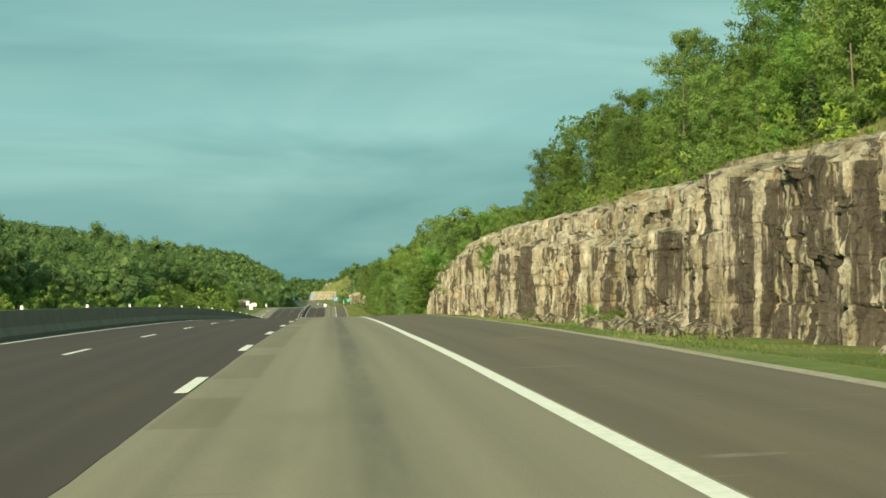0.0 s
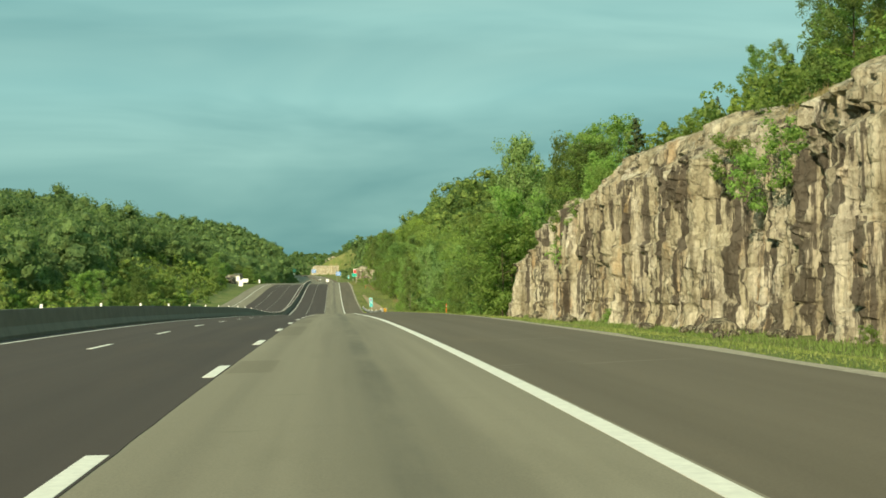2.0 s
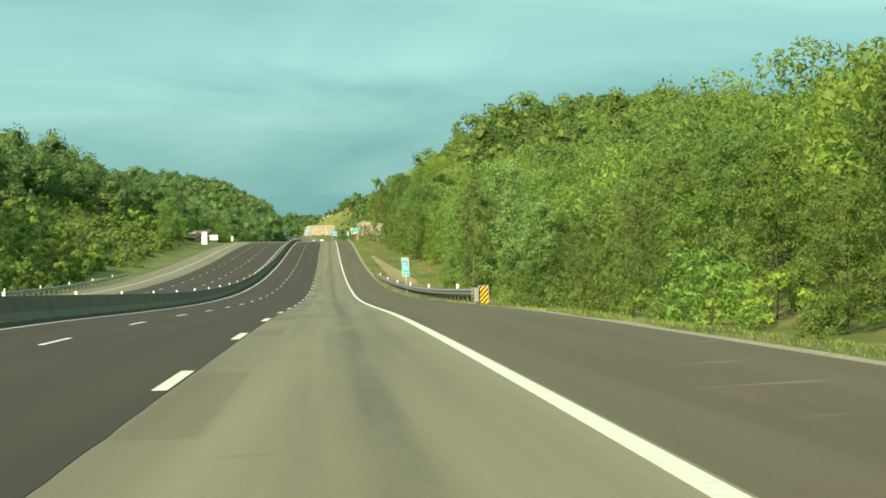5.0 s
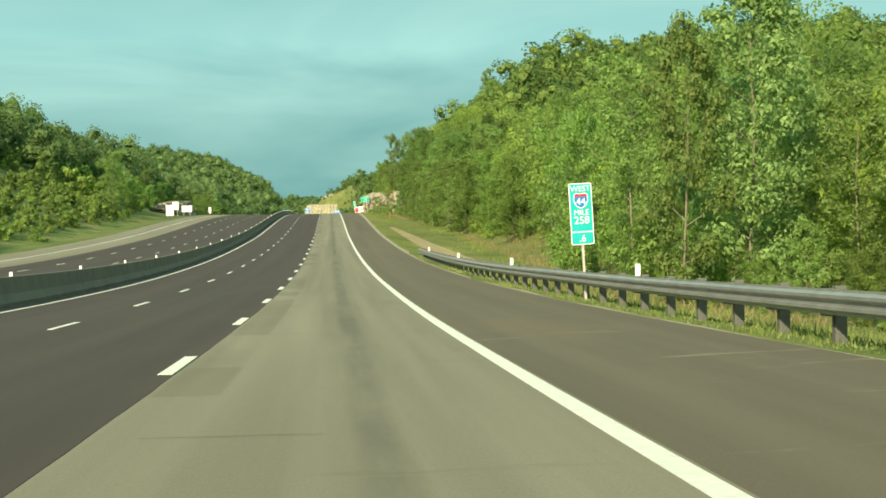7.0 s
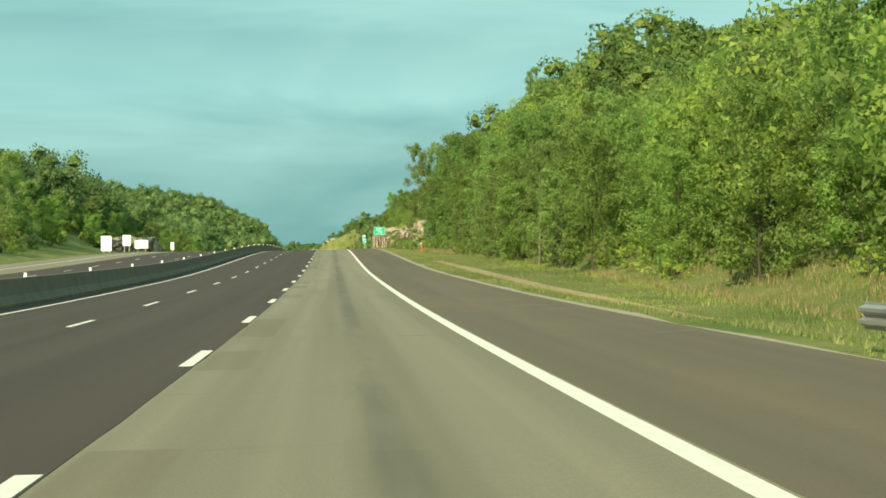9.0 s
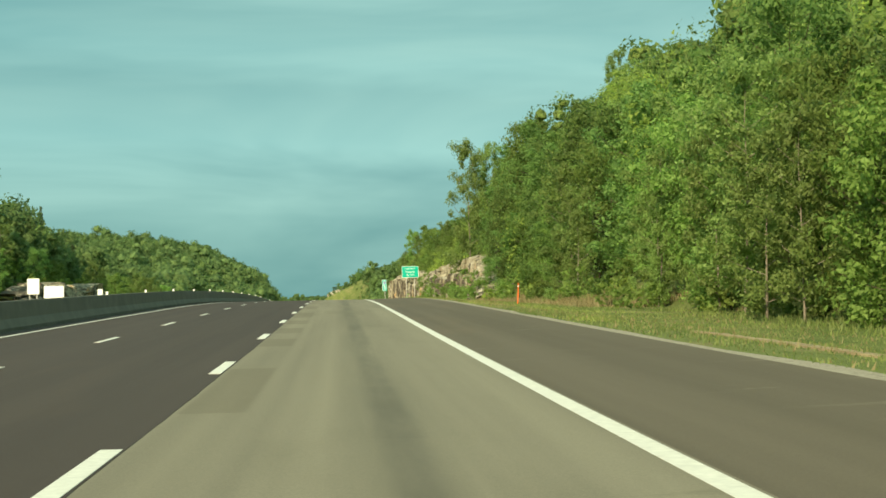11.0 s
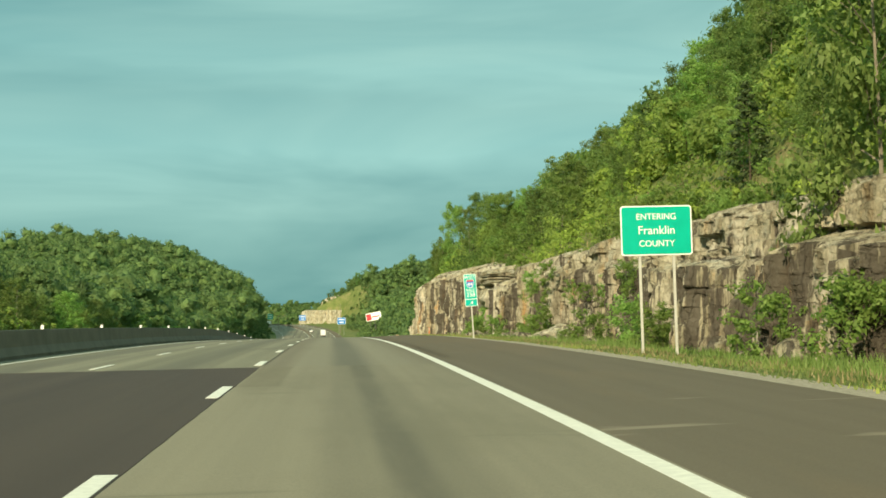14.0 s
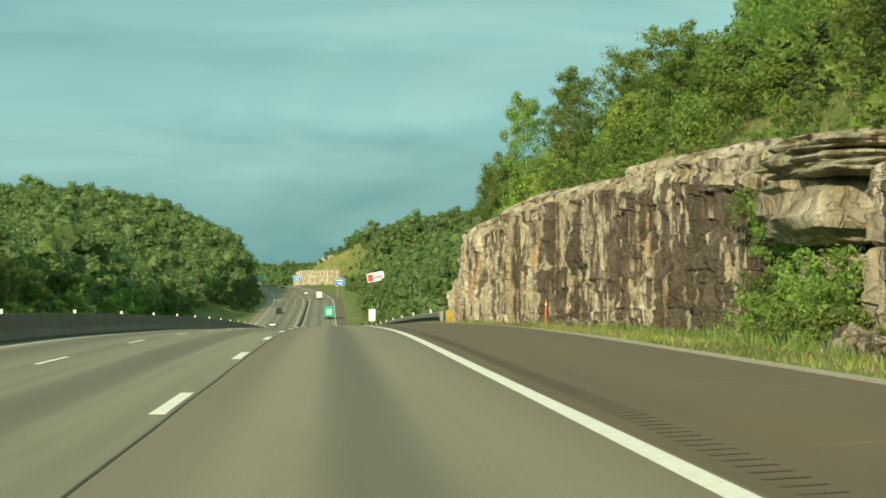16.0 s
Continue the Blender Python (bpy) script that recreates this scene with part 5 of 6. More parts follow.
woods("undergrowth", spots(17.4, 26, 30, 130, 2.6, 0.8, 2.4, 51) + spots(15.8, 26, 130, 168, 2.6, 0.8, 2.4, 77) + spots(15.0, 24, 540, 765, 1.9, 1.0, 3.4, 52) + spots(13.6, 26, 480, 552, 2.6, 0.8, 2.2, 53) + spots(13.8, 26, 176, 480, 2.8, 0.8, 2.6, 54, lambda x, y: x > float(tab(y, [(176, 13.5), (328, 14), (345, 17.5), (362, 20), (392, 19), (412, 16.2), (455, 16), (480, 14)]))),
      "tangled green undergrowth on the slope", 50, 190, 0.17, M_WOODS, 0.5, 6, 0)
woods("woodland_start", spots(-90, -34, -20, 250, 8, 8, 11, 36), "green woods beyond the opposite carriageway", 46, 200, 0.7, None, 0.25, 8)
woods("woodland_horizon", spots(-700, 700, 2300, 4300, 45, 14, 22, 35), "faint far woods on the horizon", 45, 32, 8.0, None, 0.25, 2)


# ---- signs ----
def letters(parent, text, size, x, z, mat, y=-0.032):
    cu = bpy.data.curves.new("lettering", "FONT")
    cu.body, cu.size, cu.align_x, cu.align_y, cu.extrude = text, size, "CENTER", "CENTER", 0.002
    tmp = bpy.data.objects.new("lettering", cu)
    scene.collection.objects.link(tmp)
    me = bpy.data.meshes.new_from_object(tmp.evaluated_get(bpy.context.evaluated_depsgraph_get()))
    bpy.data.objects.remove(tmp)
    me.materials.clear()
    me.materials.append(mat)
    ob = raw_part("lettering", me, parent, "white sign lettering")
    ob.matrix_local = pose(x, y, z, 90, 0, 0)
    return ob


def rounded_plate(w, h, y0, y1, r, z0=0.0):
    """An upright plate with rounded corners, centred on x, from z0 up."""
    bm = bmesh.new()
    vs = []
    for cx, cz, a0 in ((w / 2 - r, z0 + h - r, 0), (-w / 2 + r, z0 + h - r, 90), (-w / 2 + r, z0 + r, 180), (w / 2 - r, z0 + r, 270)):
        for k in range(5):
            a = radians(a0 + 22.5 * k)
            vs.append(bm.verts.new((cx + r * math.cos(a), y0, cz + r * math.sin(a))))
    f = bm.faces.new(vs)
    g = bmesh.ops.extrude_face_region(bm, geom=[f])
    bmesh.ops.translate(bm, vec=(0, y1 - y0, 0), verts=[e for e in g["geom"] if isinstance(e, bmesh.types.BMVert)])
    return bm


def mile_marker(x, y, digits, lean, high, hgt, w, face):
    gz = float(ground_z(x, y))
    top = float(road_z(y)) + high
    root = thing("mile_marker_sign", pose(x, y, gz, 0, lean, 3), "tall narrow green mile marker sign on a steel post", "road sign", "mile markers")
    zb = top - gz - hgt
    part("post", boxed((-0.03, 0.0, -0.3), (0.03, 0.05, top - gz - 0.1), 0.006), M_SIGN_POST, root)
    b = part("sign_border", rounded_plate(w, hgt, -0.02, 0.0, 0.04, zb), M_SIGN_WHITE, root, "white reflective border")
    part("sign_panel", rounded_plate(w - 0.045, hgt - 0.045, -0.026, -0.019, 0.03, zb + 0.022), face, root, "green reflective panel")
    part("divider", boxed((-w / 2 + 0.02, -0.031, zb + 0.30), (w / 2 - 0.02, -0.025, zb + 0.325)), M_SIGN_WHITE, root)
    letters(root, "WEST", 0.19, 0, zb + hgt - 0.14, M_SIGN_WHITE)
    # shield
    pts = [(-0.17, 0.15), (-0.12, 0.185), (0, 0.165), (0.12, 0.185), (0.17, 0.15), (0.185, 0.0), (0.12, -0.14), (0, -0.20), (-0.12, -0.14), (-0.185, 0.0)]
    for nm, mat, sc, yy in (("shield_border", M_SIGN_WHITE, 1.0, -0.030), ("shield", M_BLUE, 0.9, -0.034)):
        bm = bmesh.new()
        f = bm.faces.new([bm.verts.new((px * sc, yy, pz * sc + zb + hgt - 0.42)) for px, pz in pts])
        g = bmesh.ops.extrude_face_region(bm, geom=[f])
        bmesh.ops.translate(bm, vec=(0, 0.006, 0), verts=[e for e in g["geom"] if isinstance(e, bmesh.types.BMVert)])
        part(nm, bm, mat, root)
    part("shield_crown", boxed((-0.145, -0.038, zb + hgt - 0.33), (0.145, -0.033, zb + hgt - 0.265), 0.002), M_RED, root, "red band")
    letters(root, "44", 0.24, 0, zb + hgt - 0.455, M_SIGN_WHITE, -0.040)
    letters(root, "MILE", 0.19, 0, zb + hgt - 0.72, M_SIGN_WHITE)
    letters(root, "258", 0.26, 0, zb + hgt - 0.91, M_SIGN_WHITE)
    letters(root, digits, 0.24, 0, zb + 0.15, M_SIGN_WHITE)
    return root


mile_marker(6.25, 296.6, ".6", -3.0, 2.95, 1.50, 0.57, M_CYAN)
mile_marker(6.0, 594.1, ".4", -3.5, 2.9, 1.41, 0.55, M_TEAL)


def county_sign():
    x, y = 7.7, 566.4
    gz = float(ground_z(x, y))
    zb, w, h = float(road_z(y)) + 2.40 - gz, 1.76, 1.20
    root = thing("county_sign", pose(x, y, gz, 0, -1.0, 2), "green county line sign with white letters on two posts", "road sign")
    for px in (-0.42, 0.42):
        part("post", boxed((px - 0.03, 0.0, -0.3), (px + 0.03, 0.06, zb + h - 0.1), 0.006), M_SIGN_POST, root)
    part("sign_border", rounded_plate(w, h, -0.02, 0.0, 0.07, zb), M_SIGN_WHITE, root, "white reflective border")
    part("sign_panel", rounded_plate(w - 0.06, h - 0.06, -0.027, -0.019, 0.055, zb + 0.03), M_GREEN, root, "green reflective panel")
    letters(root, "ENTERING", 0.21, 0, zb + h - 0.27, M_SIGN_WHITE)
    letters(root, "Franklin", 0.29, 0, zb + h - 0.60, M_SIGN_WHITE)
    letters(root, "COUNTY", 0.21, 0, zb + h - 0.92, M_SIGN_WHITE)


county_sign()


# ---- guard rails ----
def guardrail(xs, y0, y1, gap, face, height, label, markers):
    """W-beam rail on posts with blocks; xs gives its line across the road, face is -1 when it looks to the left."""
    px, py = float(tab(y0, xs)), y0
    root = thing("guardrail", pose(px, py, float(road_z(y0))), label, "guardrail")
    prof = [(0.0, 0.0), (0.0, 0.03), (0.075, 0.065), (0.075, 0.105), (0.0, 0.14), (0.0, 0.17), (0.075, 0.205), (0.075, 0.245), (0.0, 0.28), (0.0, 0.31)]
    ys = np.arange(y0, y1 + 0.1, 2.0)
    vs, fs, n = [], [], len(prof)
    for y in ys:
        for a, b in prof:
            vs.append((float(tab(y, xs)) + face * a - px, y - py, float(road_z(y)) + float(tab(y, height)) - 0.31 + b - float(road_z(y0))))
    for i in range(len(ys) - 1):
        for k in range(n - 1):
            fs.append((i * n + k, i * n + k + 1, (i + 1) * n + k + 1, (i + 1) * n + k))
    rail = raw_part("rail", mesh_of("rail", vs, fs, M_STEEL), root, "galvanised steel w-beam rail")
    so = rail.modifiers.new("thick", "SOLIDIFY")
    so.thickness = 0.012
    pm = boxed((-0.075, -0.07, -1.0), (0.075, 0.07, 0.0), 0.01)
    post_me = bpy.data.meshes.new("post")
    pm.to_mesh(post_me)
    pm.free()
    post_me.materials.append(M_POST)
    bmk = boxed((-0.075, -0.065, -0.34), (0.075, 0.065, 0.0), 0.008)
    block_me = bpy.data.meshes.new("block")
    bmk.to_mesh(block_me)
    bmk.free()
    block_me.materials.append(M_POST)
    mk = boxed((-0.055, -0.006, 0), (0.055, 0.006, 0.24), 0.003)
    mark_me = bpy.data.meshes.new("marker")
    mk.to_mesh(mark_me)
    mk.free()
    mark_me.materials.append(M_WHITE)
    if face < 0:
        # the end piece: a frame of flat bars round the rail's cut end
        top = float(tab(y0, height))
        for x0, x1, b0, b1, z0, z1 in ((-0.11, -0.07, 0.55, 0.60, -0.36, 0.03), (-0.11, -0.07, -0.30, 0.55, 0.0, 0.03), (-0.11, -0.07, -0.30, 0.55, -0.36, -0.33)):
            part("end_bar", boxed((x0, b0, top + z0), (x1, b1, top + z1), 0.004), M_STEEL, root)
        part("end_plate", boxed((-0.10, -0.34, top - 0.55), (0.10, -0.28, top + 0.04), 0.006), M_STEEL, root, "grey steel end plate")
    k, y = 0, y0 + 0.6
    while y < y1:
        base = Vector((float(tab(y, xs)) - px, y - py, float(road_z(y)) + float(tab(y, height)) - float(road_z(y0))))
        p = raw_part("post", post_me, root)
        p.location = base + Vector((-face * 0.24, 0, 0.03))
        b = raw_part("block", block_me, root)
        b.location = base + Vector((-face * 0.085, 0, -0.0))
        if k % markers == 4:
            q = raw_part("marker", mark_me, root, "white reflective marker")
            q.location = base + Vector((-face * 0.10, 0, 0.0))
        k, y = k + 1, y + gap
    return root


guardrail([(246, 6.1), (300, 6.05), (357, 5.95)], 242.5, 357, 2.15, -1, [(242, 0.75), (256, 0.73), (285, 0.78), (300, 0.80), (357, 0.68)], "galvanised steel guardrail on weathered posts beside the shoulder", 9)
guardrail([(690, 6.75), (720, 6.5), (800, 6.4)], 692, 900, 2.15, -1, [(690, 0.78)], "galvanised steel guardrail below the rock face", 8)
guardrail([(250, -26.3), (370, -26.3)], 262, 372, 2.4, 1, [(250, 0.62)], "steel guardrail along the opposite carriageway", 6)


def object_marker(x, y):
    """Striped warning plate at a rail's end."""
    gz = float(road_z(y)) - 0.03
    root = thing("object_marker", pose(x, y, gz, 0, -3, 0), "yellow and black striped warning plate at the rail end", "road sign", "object markers")
    part("post", boxed((-0.03, 0.0, -0.4), (0.03, 0.05, 0.9), 0.005), M_STEEL, root)
    w, z0, z1 = 0.36, 0.10, 0.86
    part("plate", rounded_plate(w + 0.08, z1 - z0 + 0.08, -0.012, 0.0, 0.02, z0 - 0.04), M_STEEL, root, "pale plate edge")
    part("panel", boxed((-w / 2, -0.018, z0), (w / 2, -0.011, z1)), M_YELLOW, root, "yellow reflective panel")
    for k in range(-2, 5):
        a = z0 + 0.05 + k * 0.19
        # a slanted band, cut by the panel's lower and upper edge
        band = [(-w / 2, a), (w / 2, a + 0.36), (w / 2, a + 0.445), (-w / 2, a + 0.085)]
        for edge, sign in ((z0, 1), (z1, -1)):
            kept = []
            for (px, pz), (qx, qz) in zip(band, band[1:] + band[:1]):
                if sign * (pz - edge) >= 0:
                    kept.append((px, pz))
                if (pz - edge) * (qz - edge) < 0:
                    f = (edge - pz) / (qz - pz)
                    kept.append((px + f * (qx - px), edge))
            band = kept
        if len(band) < 3:
            continue
        bm = bmesh.new()
        face = bm.faces.new([bm.verts.new((px, -0.023, pz)) for px, pz in band])
        g = bmesh.ops.extrude_face_region(bm, geom=[face])
        bmesh.ops.translate(bm, vec=(0, 0.006, 0), verts=[e for e in g["geom"] if isinstance(e, bmesh.types.BMVert)])
        part("stripe", bm, M_BLACK, root, "black stripe")


object_marker(6.46, 242.35)
object_marker(7.15, 690.5)


def delineator(x, y, h, mat, label):
    root = thing("marker_post", pose(x, y, float(ground_z(x, y)), 0, 2, 0), label, "post", "marker posts")
    part("blade", boxed((-0.030, -0.012, -0.2), (0.030, 0.012, h), 0.008), mat, root)
    part("cap", boxed((-0.034, -0.016, h - 0.22), (0.034, 0.016, h - 0.14), 0.004), M_WHITE if mat is not M_WHITE else M_STEEL, root)


for x, y in ((9.8, 189.0), (9.9, 496.0), (8.9, 664.5)):
    delineator(x, y, 1.15, M_ORANGE, "thin orange plastic marker post in the grass")


def panel_sign(name, x, y, w, h, z_low, mat, label, posts=2, bars=0, bar_mat=None, face=1, gz=None):
    """A plain sign board on posts."""
    gz = float(ground_z(x, y)) if gz is None else gz
    root = thing(name, pose(x, y, gz), label, "road sign")
    z0 = z_low - gz
    for k in range(posts):
        px = 0 if posts == 1 else (-0.3 + 0.6 * k / (posts - 1)) * w
        part("post", boxed((px - 0.06, 0.02, -0.4), (px + 0.06, 0.12, z0 + h - 0.1), 0.01), M_STEEL, root)
    part("sign_border", rounded_plate(w, h, -0.02, 0.02, min(w, h) * 0.06, z0), M_SIGN_WHITE, root, "white border")
    part("sign_panel", rounded_plate(w * 0.95, h * 0.95, -0.03, -0.018, min(w, h) * 0.05, z0 + h * 0.025), mat, root)
    for k in range(bars):
        bw = w * (0.7, 0.5, 0.62)[k % 3]
        zz = z0 + h * (1 - (k + 0.8) / (bars + 0.6))
        part("legend_bar", boxed((-bw / 2, -0.036, zz - h * 0.06), (bw / 2, -0.028, zz + h * 0.06)), bar_mat or M_SIGN_WHITE, root, "plain pale bar")
    return root


panel_sign("white_sign", -30.4, 534, 1.4, 2.05, -4.55, M_SIGN_WHITE, "tall white sign board on two posts beside the opposite carriageway")
panel_sign("white_sign", -34.4, 581, 1.35, 1.8, -3.2, M_SIGN_WHITE, "white sign board on two posts beside the opposite carriageway")
panel_sign("white_sign", -31.7, 579, 2.2, 1.4, -3.7, M_SIGN_WHITE, "wide white sign board on two posts beside the opposite carriageway")
panel_sign("white_sign", -26.6, 579, 0.55, 1.3, -4.0, M_SIGN_WHITE, "narrow white sign on a post beside the opposite carriageway", 1)
panel_sign("white_sign", -27.0, 281, 0.6, 0.9, -6.4, M_SIGN_WHITE, "small white sign on a post beside the opposite carriageway", 1)
panel_sign("blue_sign", 4.8, 1237, 4.2, 3.4, -4.6, M_BLUE, "large blue service sign with pale bars", 2, 2)
panel_sign("green_sign", -33.3, 1300, 3.0, 3.0, -1.6, M_GREEN, "large green guide sign far down the road", 2, 2)
panel_sign("white_sign", -34.5, 1300, 3.2, 1.8, -4.2, M_SIGN_WHITE, "white sign board far down the road", 2)
panel_sign("blue_sign", -17.5, 1380, 4.0, 3.4, -2.4, M_BLUE, "blue and white sign far down the road", 2, 2)
panel_sign("white_sign", 6.9, 836, 1.05, 1.95, -9.6, M_SIGN_WHITE, "tall white sign board beside the shoulder", 1)


def billboard():
    x, y = 22.7, 1250
    gz = float(ground_z(x, y))
    root = thing("billboard", pose(x, y, gz, 0, -10, -20), "white and red advertising board on tall posts", "billboard")
    z0 = -2.6 - gz
    for px in (-2.5, 0, 2.5):
        part("post", boxed((px - 0.15, 0.2, -1.5), (px + 0.15, 0.5, z0 + 3.6)), M_POST, root)
    part("board", rounded_plate(8.2, 4.0, 0.0, 0.2, 0.6, z0), M_SIGN_WHITE, root, "white board")
    part("red_field", rounded_plate(2.6, 3.2, -0.03, 0.01, 0.5, z0 + 0.3), M_RED, root, "red field").location.x = -2.5
    part("legend_bar", boxed((-1.0, -0.03, z0 + 1.5), (3.2, 0.01, z0 + 2.1)), M_RED, root, "plain red bar")


billboard()


def pole(x, y, h):
    root = thing("utility_pole", pose(x, y, float(ground_z(x, y))), "tall thin wooden utility pole", "pole", "utility poles")
    bm = bmesh.new()
    tube(bm, (0, 0, -0.5), (0, 0, h), 0.16, 0.10, 8)
    part("shaft", bm, M_PALE_BARK, root)
    part("crossarm", boxed((-1.1, -0.05, h - 0.9), (1.1, 0.05, h - 0.75)), M_POST, root)


pole(4.4, 1262, 15)
pole(-30.0, 1330, 8)


# ---- vehicles far ahead ----
def wheel(parent, x, y, r):
    bm = bmesh.new()
    tube(bm, (-0.11, 0, 0), (0.11, 0, 0), r, r, 16)
    t = part("wheel", bm, M_RUBBER, parent, "black tyre")
    t.location = (x, y, r)
    bm = bmesh.new()
    tube(bm, (-0.12, 0, 0), (0.12, 0, 0), r * 0.55, r * 0.55, 12)
    part("rim", bm, M_STEEL, t, "metal rim")


def loft(sections):
    """A body from cross-sections (y, half width, z low, z high), bevelled at the top."""
    bm, rings = bmesh.new(), []
    for y, w, z0, z1 in sections:
        rings.append([bm.verts.new(p) for p in ((-w, y, z0), (-w, y, z0 + (z1 - z0) * 0.75), (-w * 0.88, y, z1), (w * 0.88, y, z1), (w, y, z0 + (z1 - z0) * 0.75), (w, y, z0))])
    for a, b in zip(rings, rings[1:]):
        for i in range(6):
            bm.faces.new((a[i], a[(i + 1) % 6], b[(i + 1) % 6], b[i]))
    bm.faces.new(rings[0])
    bm.faces.new(rings[-1])
    return bm


def vehicle(kind, x, y, turn, paint, label, size=1.0):
    root = thing(kind, pose(x + float(bend(y)), y, float(road_z(y)) + float(cross(x)) + 0.005, math.degrees(math.atan(float(road_z(y + 2) - road_z(y - 2)) / 4)) * (1 if turn == 0 else -1), 0, turn) @ Matrix.Diagonal((size, size, size, 1)), label, "vehicle")
    if kind == "sedan_car":
        part("body", loft([(-2.1, 0.80, 0.35, 0.85), (-1.9, 0.86, 0.28, 0.92), (1.7, 0.86, 0.28, 0.88), (2.15, 0.78, 0.35, 0.72)]), paint, root)
        part("cabin", loft([(-1.75, 0.70, 0.88, 0.95), (-1.0, 0.68, 0.88, 1.38), (0.3, 0.68, 0.88, 1.40), (1.0, 0.70, 0.86, 0.93)]), M_GLASS, root, "dark glass cabin")
        part("roof", loft([(-0.95, 0.62, 1.37, 1.42), (0.28, 0.62, 1.38, 1.43)]), paint, root)
        axles, r, l, zl = (-1.3, 1.35), 0.31, 2.12, 0.68
    elif kind == "pickup_truck":
        part("body", loft([(-2.7, 0.92, 0.45, 1.05), (-2.6, 0.94, 0.40, 1.10), (2.4, 0.94, 0.40, 1.08), (2.7, 0.86, 0.45, 0.95)]), paint, root)
        part("cabin", loft([(-0.5, 0.80, 1.08, 1.15), (-0.3, 0.78, 1.08, 1.75), (0.9, 0.78, 1.08, 1.75), (1.5, 0.82, 1.06, 1.14)]), M_GLASS, root, "dark glass cabin")
        part("roof", loft([(-0.28, 0.74, 1.74, 1.80), (0.88, 0.74, 1.74, 1.80)]), paint, root)
        axles, r, l, zl = (-1.75, 1.75), 0.38, 2.68, 0.85
    else:
        part("cargo_box", boxed((-1.2, -3.2, 0.75), (1.2, 1.6, 3.3), 0.05), paint, root)
        part("cab", loft([(1.7, 1.0, 0.5, 2.3), (2.6, 1.0, 0.5, 2.25), (3.2, 0.95, 0.5, 1.4), (3.5, 0.9, 0.5, 1.2)]), M_CAR_WHITE, root)
        part("chassis", boxed((-0.5, -3.0, 0.45), (0.5, 3.0, 0.75)), M_BLACK, root)
        part("door_panel", boxed((-1.05, -3.23, 0.95), (1.05, -3.19, 3.15), 0.01), M_GREEN if paint is M_GREEN else M_CAR_WHITE, root, "rear door")
        if paint is M_GREEN:
            for zz in (2.6, 2.0, 1.5):
                part("legend_bar", boxed((-0.7, -3.25, zz - 0.12), (0.7, -3.225, zz + 0.12)), M_SIGN_WHITE, root, "plain pale bar")
        axles, r, l, zl = (-2.0, 2.6), 0.42, 3.22, 0.85
    wx = 0.80 if kind == "sedan_car" else 0.86 if kind == "pickup_truck" else 0.95
    for ay in axles:
        for sx in (-wx, wx):
            wheel(root, sx, ay, r)
    for sx in (-0.62, 0.62):
        part("tail_light", boxed((sx - 0.1, -l - 0.02, zl - 0.06), (sx + 0.1, -l + 0.03, zl + 0.06)), M_RED, root, "red tail light")
        if kind != "box_truck":
            part("headlight", boxed((sx - 0.14, l - 0.06, zl - 0.1), (sx + 0.14, l + 0.02, zl + 0.04)), M_SIGN_WHITE, root, "clear headlight")


vehicle("pickup_truck", -18.2, 1120, 180, M_CAR_DARK, "dark pickup truck driving on the opposite carriageway", 1.2)
vehicle("box_truck", -3.4, 1228, 0, M_CAR_WHITE, "white box truck driving up the far slope")
vehicle("sedan_car", -17.0, 1032, 180, M_CAR_WHITE, "white sedan on the opposite carriageway")
vehicle("sedan_car", -6.8, 1285, 0, M_CAR_WHITE, "small white sedan on the far slope")
vehicle("box_truck", -0.1, 1078, 0, M_GREEN, "tall box truck with a green rear in the outer lane", 1.25)


# ---- far rock cut that faces the road where it bends ----
def far_cut(name, x0, x1, y, zlow, tops, seed, label):
    vs, fs, rows = [], [], 14
    xs = np.arange(x0, x1 + 0.1, 0.8)
    for x in xs:
        top = float(tab(x, tops))
        col = 1.2 * noise.cell(Vector((x * 0.3, seed, 0))) + 0.8 * vnoise((x, seed, 1), 0.2)
        for r in range(rows):
            f = r / (rows - 1)
            vs.append((x, y + 2.5 * f + col * (1 - 0.5 * f) + 0.5 * vnoise((x, f * 9, seed), 0.7), zlow + (top - zlow) * f))
        vs.append((x, y + 12, top + 0.5))
    n = rows + 1
    for i in range(len(xs) - 1):
        for r in range(n - 1):
            fs.append((i * n + r, (i + 1) * n + r, (i + 1) * n + r + 1, i * n + r + 1))
    tagged(new(name, mesh_of(name, vs, fs, M_ROCK_PALE)), label, "rock face", kind="structure")


far_cut("rock_cut_bend", -21, 7, 1447, -8, [(-21, -1), (-19.5, 3.0), (-17, 4.2), (7, 4.4)], 5, "pale rock cut beside the far bend")
far_cut("rock_cut_upper", -7, 6, 1474, 5, [(-7, 10), (-3, 12.5), (5, 14.6), (6, 13)], 8, "bare rocky slope above the far bend")



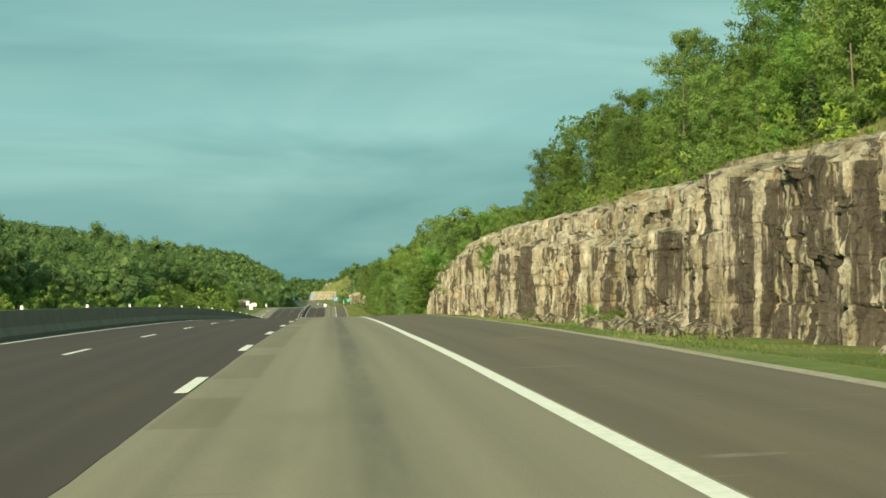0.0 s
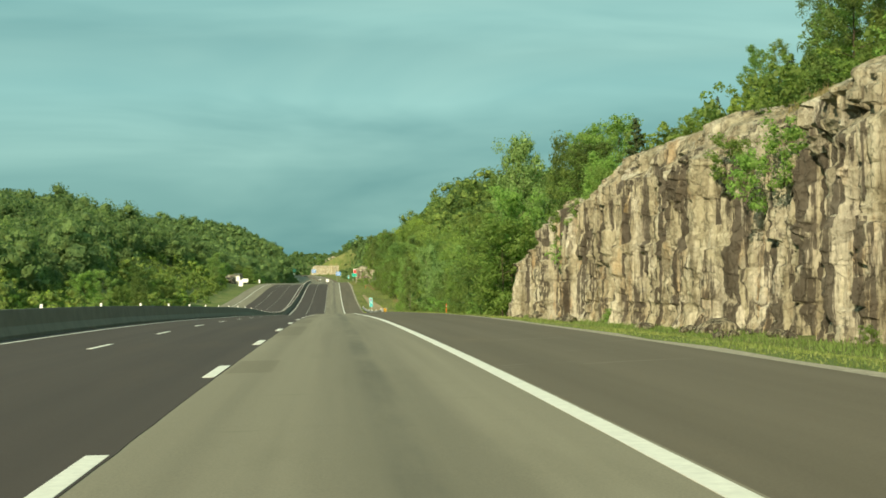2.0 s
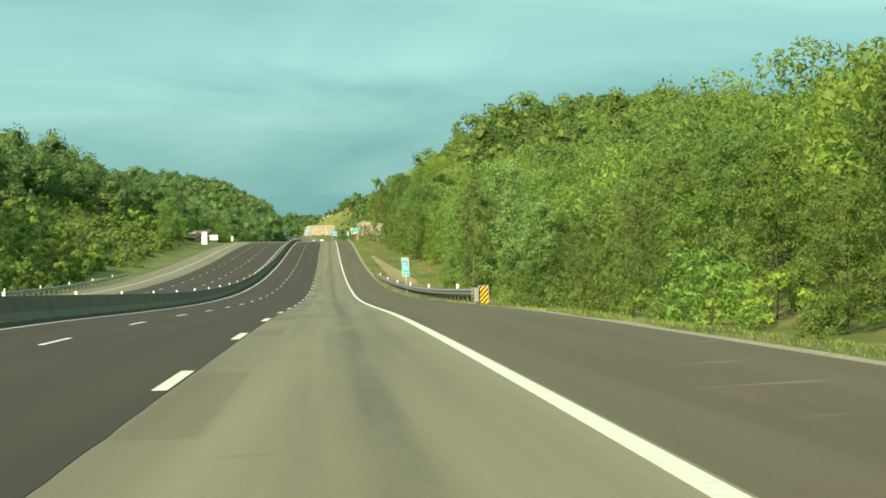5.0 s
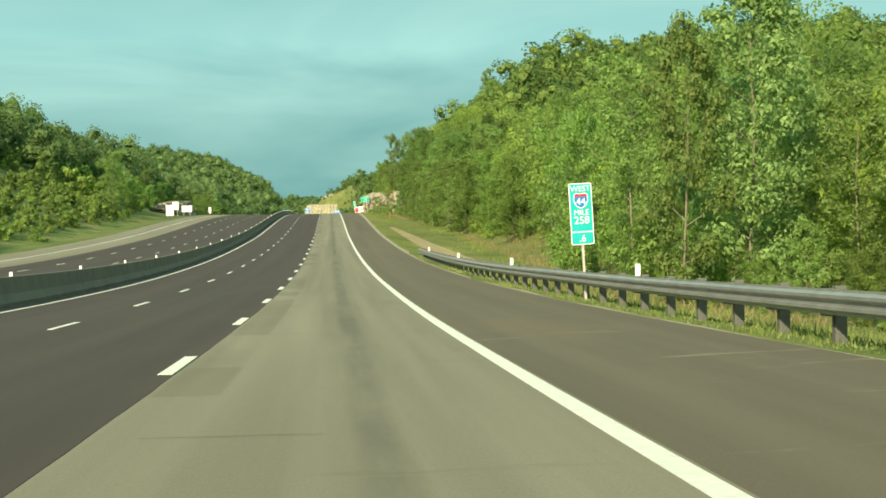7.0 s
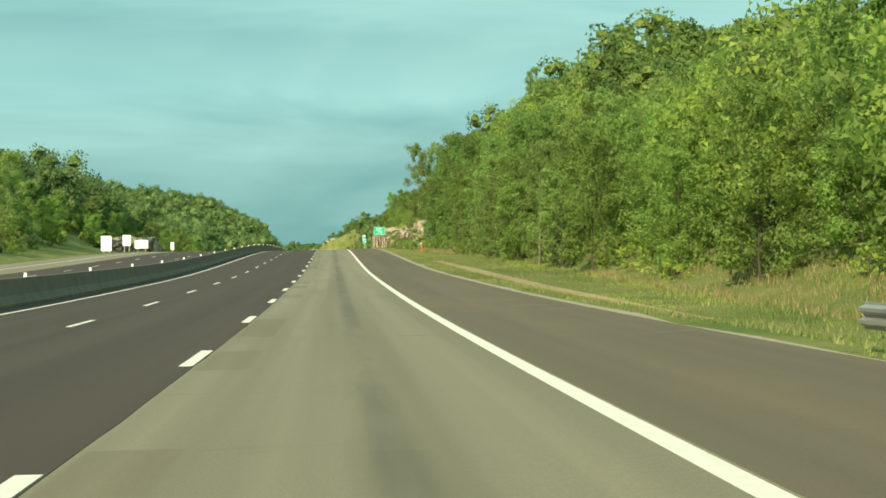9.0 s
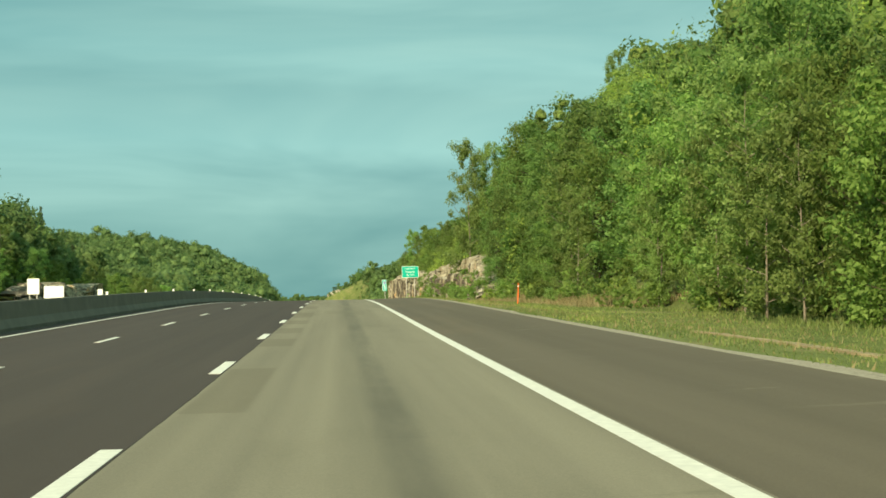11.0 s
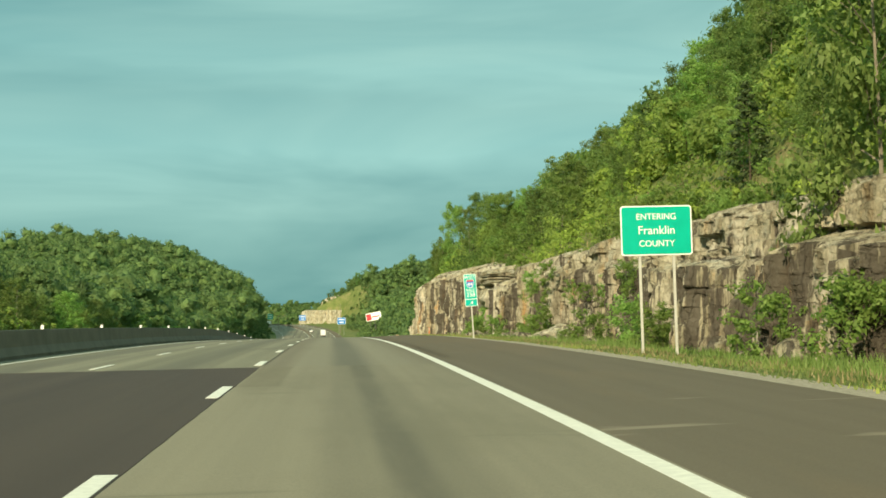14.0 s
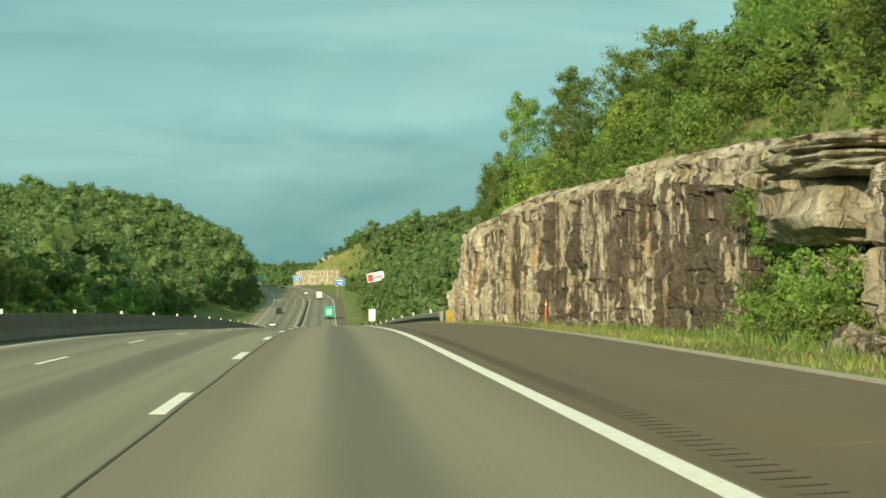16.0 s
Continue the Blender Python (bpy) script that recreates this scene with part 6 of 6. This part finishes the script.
# ---- grass ----
def blades(name, areas, seed, mat, label):
    """Tufts of grass in one mesh: areas of x0, x1 across, y0, y1 along, count, height."""
    rnd = np.random.RandomState(seed)
    VV, FF, base = [], [], 0
    for x0, x1, y0, y1, n, hgt in areas:
        X = x0 + (x1 - x0) * rnd.random(n)
        Y = y0 + (y1 - y0) * rnd.random(n)
        clump = np.array([noise.noise(Vector((a * 0.5, b * 0.25, seed))) for a, b in zip(X, Y)])
        H = hgt * (0.5 + 0.7 * rnd.random(n)) * (1 + 0.9 * clump)
        Zg = ground_z(X, Y) - 0.05
        a = rnd.random(n) * 6.283
        w = 0.008 + 0.018 * rnd.random(n) + 0.03 * hgt
        dx, dy = np.cos(a) * w, np.sin(a) * w
        lx, ly = rnd.normal(size=n) * 0.3 * H, rnd.normal(size=n) * 0.3 * H
        V = np.stack([np.stack([X - dx, Y - dy, Zg], -1), np.stack([X + dx, Y + dy, Zg], -1), np.stack([X + lx, Y + ly, Zg + H], -1)], 1).reshape(-1, 3)
        VV.append(V)
        FF.append(np.arange(3 * n).reshape(-1, 3) + base)
        base += 3 * n
    ob = new(name, mesh_of(name, np.concatenate(VV), np.concatenate(FF), mat))
    return tagged(ob, label, "grass", kind="stuff")


blades("verge_grass", [(5.8, 6.7, 243, 357, 10000, 0.09), (6.0, 12.6, 10, 170, 80000, 0.065), (6.0, 13, 170, 246, 30000, 0.10), (6.4, 14, 246, 365, 40000, 0.15), (6.0, 13, 365, 540, 48000, 0.09), (13, 22, 318, 480, 26000, 0.22), (6.0, 11.4, 540, 750, 60000, 0.10)], 1, M_GRASS, "green verge grass beside the shoulder")
blades("dry_grass", [(15, 20, 350, 425, 7000, 0.35), (11.6, 15.5, 486, 542, 6000, 0.32), (14.6, 20, 20, 165, 12000, 0.28), (14.5, 18, 540, 735, 7000, 0.26), (8.5, 13, 365, 470, 2500, 0.13), (9, 15, 300, 365, 4500, 0.3), (6.1, 8.2, 365, 540, 2500, 0.12), (6.1, 9, 540, 750, 8000, 0.13), (12.9, 17, 486, 543, 15000, 0.50)], 2, M_STRAW, "tall straw-coloured dry grass")
blades("weeds", [(8.6, 11.7, 545, 735, 18000, 0.30), (10.8, 13, 30, 165, 7000, 0.18)], 3, M_LEAF_LIGHT, "leafy weeds at the foot of the rock")


# ---- bare dirt along the verge
def bare_ground(name, inner, outer, label):
    y0, y1 = inner[0][0], inner[-1][0]
    ob = strip(name, inner, outer, y0, y1, M_DIRT, 0.0, 1.5, 0.3, 3)
    for i, v in enumerate(ob.data.vertices):
        v.co.z = max(v.co.z - 9, float(ground_z(v.co.x, v.co.y)) + 0.01 + 0.02 * vnoise(v.co, 0.8)) - (0.3 if i % 6 > 3 else 0)
    tagged(ob, label, "dirt track", kind="structure")


bare_ground("dirt_track", [(352, 7.4), (365, 7.9), (400, 8.3), (450, 7.9)], [(352, 9.6), (358, 11.4), (375, 11.8), (400, 11.0), (450, 8.6)], "bare tan dirt track through the verge grass")
bare_ground("dirt_bank", [(246, 8.0), (258, 7.5), (280, 7.7), (300, 8.2), (316, 8.6)], [(246, 8.4), (258, 9.6), (280, 10.0), (300, 9.3), (316, 8.8)], "bare tan ground behind the guardrail")
bare_ground("rail_footing", [(241, 5.95), (250, 5.95), (258, 6.0)], [(241, 6.25), (250, 6.3), (258, 6.15)], "pale gravel and dirt under the guardrail")


# ---- rumble strip on the outer shoulder ----
def rumble():
    # flat strips on the paving; groove depth is given only by their darker colour
    vs, fs = [], []
    y = 566.0
    while y < 760:
        x0, z = 2.40 + float(bend(y)), float(road_z(y)) + float(cross(2.54)) + 0.004
        k = len(vs)
        vs += [(x0, y, z - 0.0055), (x0 + 0.28, y, z + 0.005), (x0 + 0.28, y + 0.05, z + 0.005), (x0, y + 0.065, z - 0.0055)]
        fs.append((k, k + 1, k + 2, k + 3))
        y += 0.30
    ob = new("rumble_strip", mesh_of("rumble_strip", vs, fs, M_GROOVE))
    tagged(ob, "row of short dark rumble grooves on the shoulder", "rumble strip", kind="stuff")


rumble()


# ---- seams and cracks in the pavement
def seam(name, owner, pts, width, label):
    """A thin tarred line along points (x, y) on the pavement."""
    vs, fs = [], []
    for k, (x, y) in enumerate(pts):
        w = width * (0.7 + 0.6 * abs(noise.noise(Vector((x * 2, y * 0.7, 1)))))
        ax, ay = (1, 0) if abs(pts[-1][1] - pts[0][1]) > abs(pts[-1][0] - pts[0][0]) else (0, 1)
        z = float(road_z(y)) + float(cross(x)) + 0.005
        vs += [(x - ax * w / 2, y - ay * w / 2, z), (x + ax * w / 2, y + ay * w / 2, z)]
        if k:
            fs.append((2 * k - 2, 2 * k - 1, 2 * k + 1, 2 * k))
    raw_part(name, mesh_of(name, vs, fs, M_SEAM), owner, label)


M_SEAM = plain("old_tar_seam", (0.075, 0.066, 0.048), 0.8, 0, 0.4, 3)
seam("seam", pale, [(-1.60 + 0.02 * noise.noise(Vector((0, y * 0.3, 2))), y) for y in np.arange(563, 1150, 1.0)], 0.030, "dark tarred seam between lanes")
rc = random.Random(77)
for k in range(26):
    y = rc.uniform(5, 330) if k < 19 else rc.uniform(470, 700)
    a = rc.uniform(-1.6, 1.2)
    b = min(a + rc.uniform(0.4, 2.2), 2.0)
    seam("crack", road, [(x, y + 0.09 * noise.noise(Vector((x * 2.2, y, 4)))) for x in np.linspace(a, b, 9)], 0.011, "")
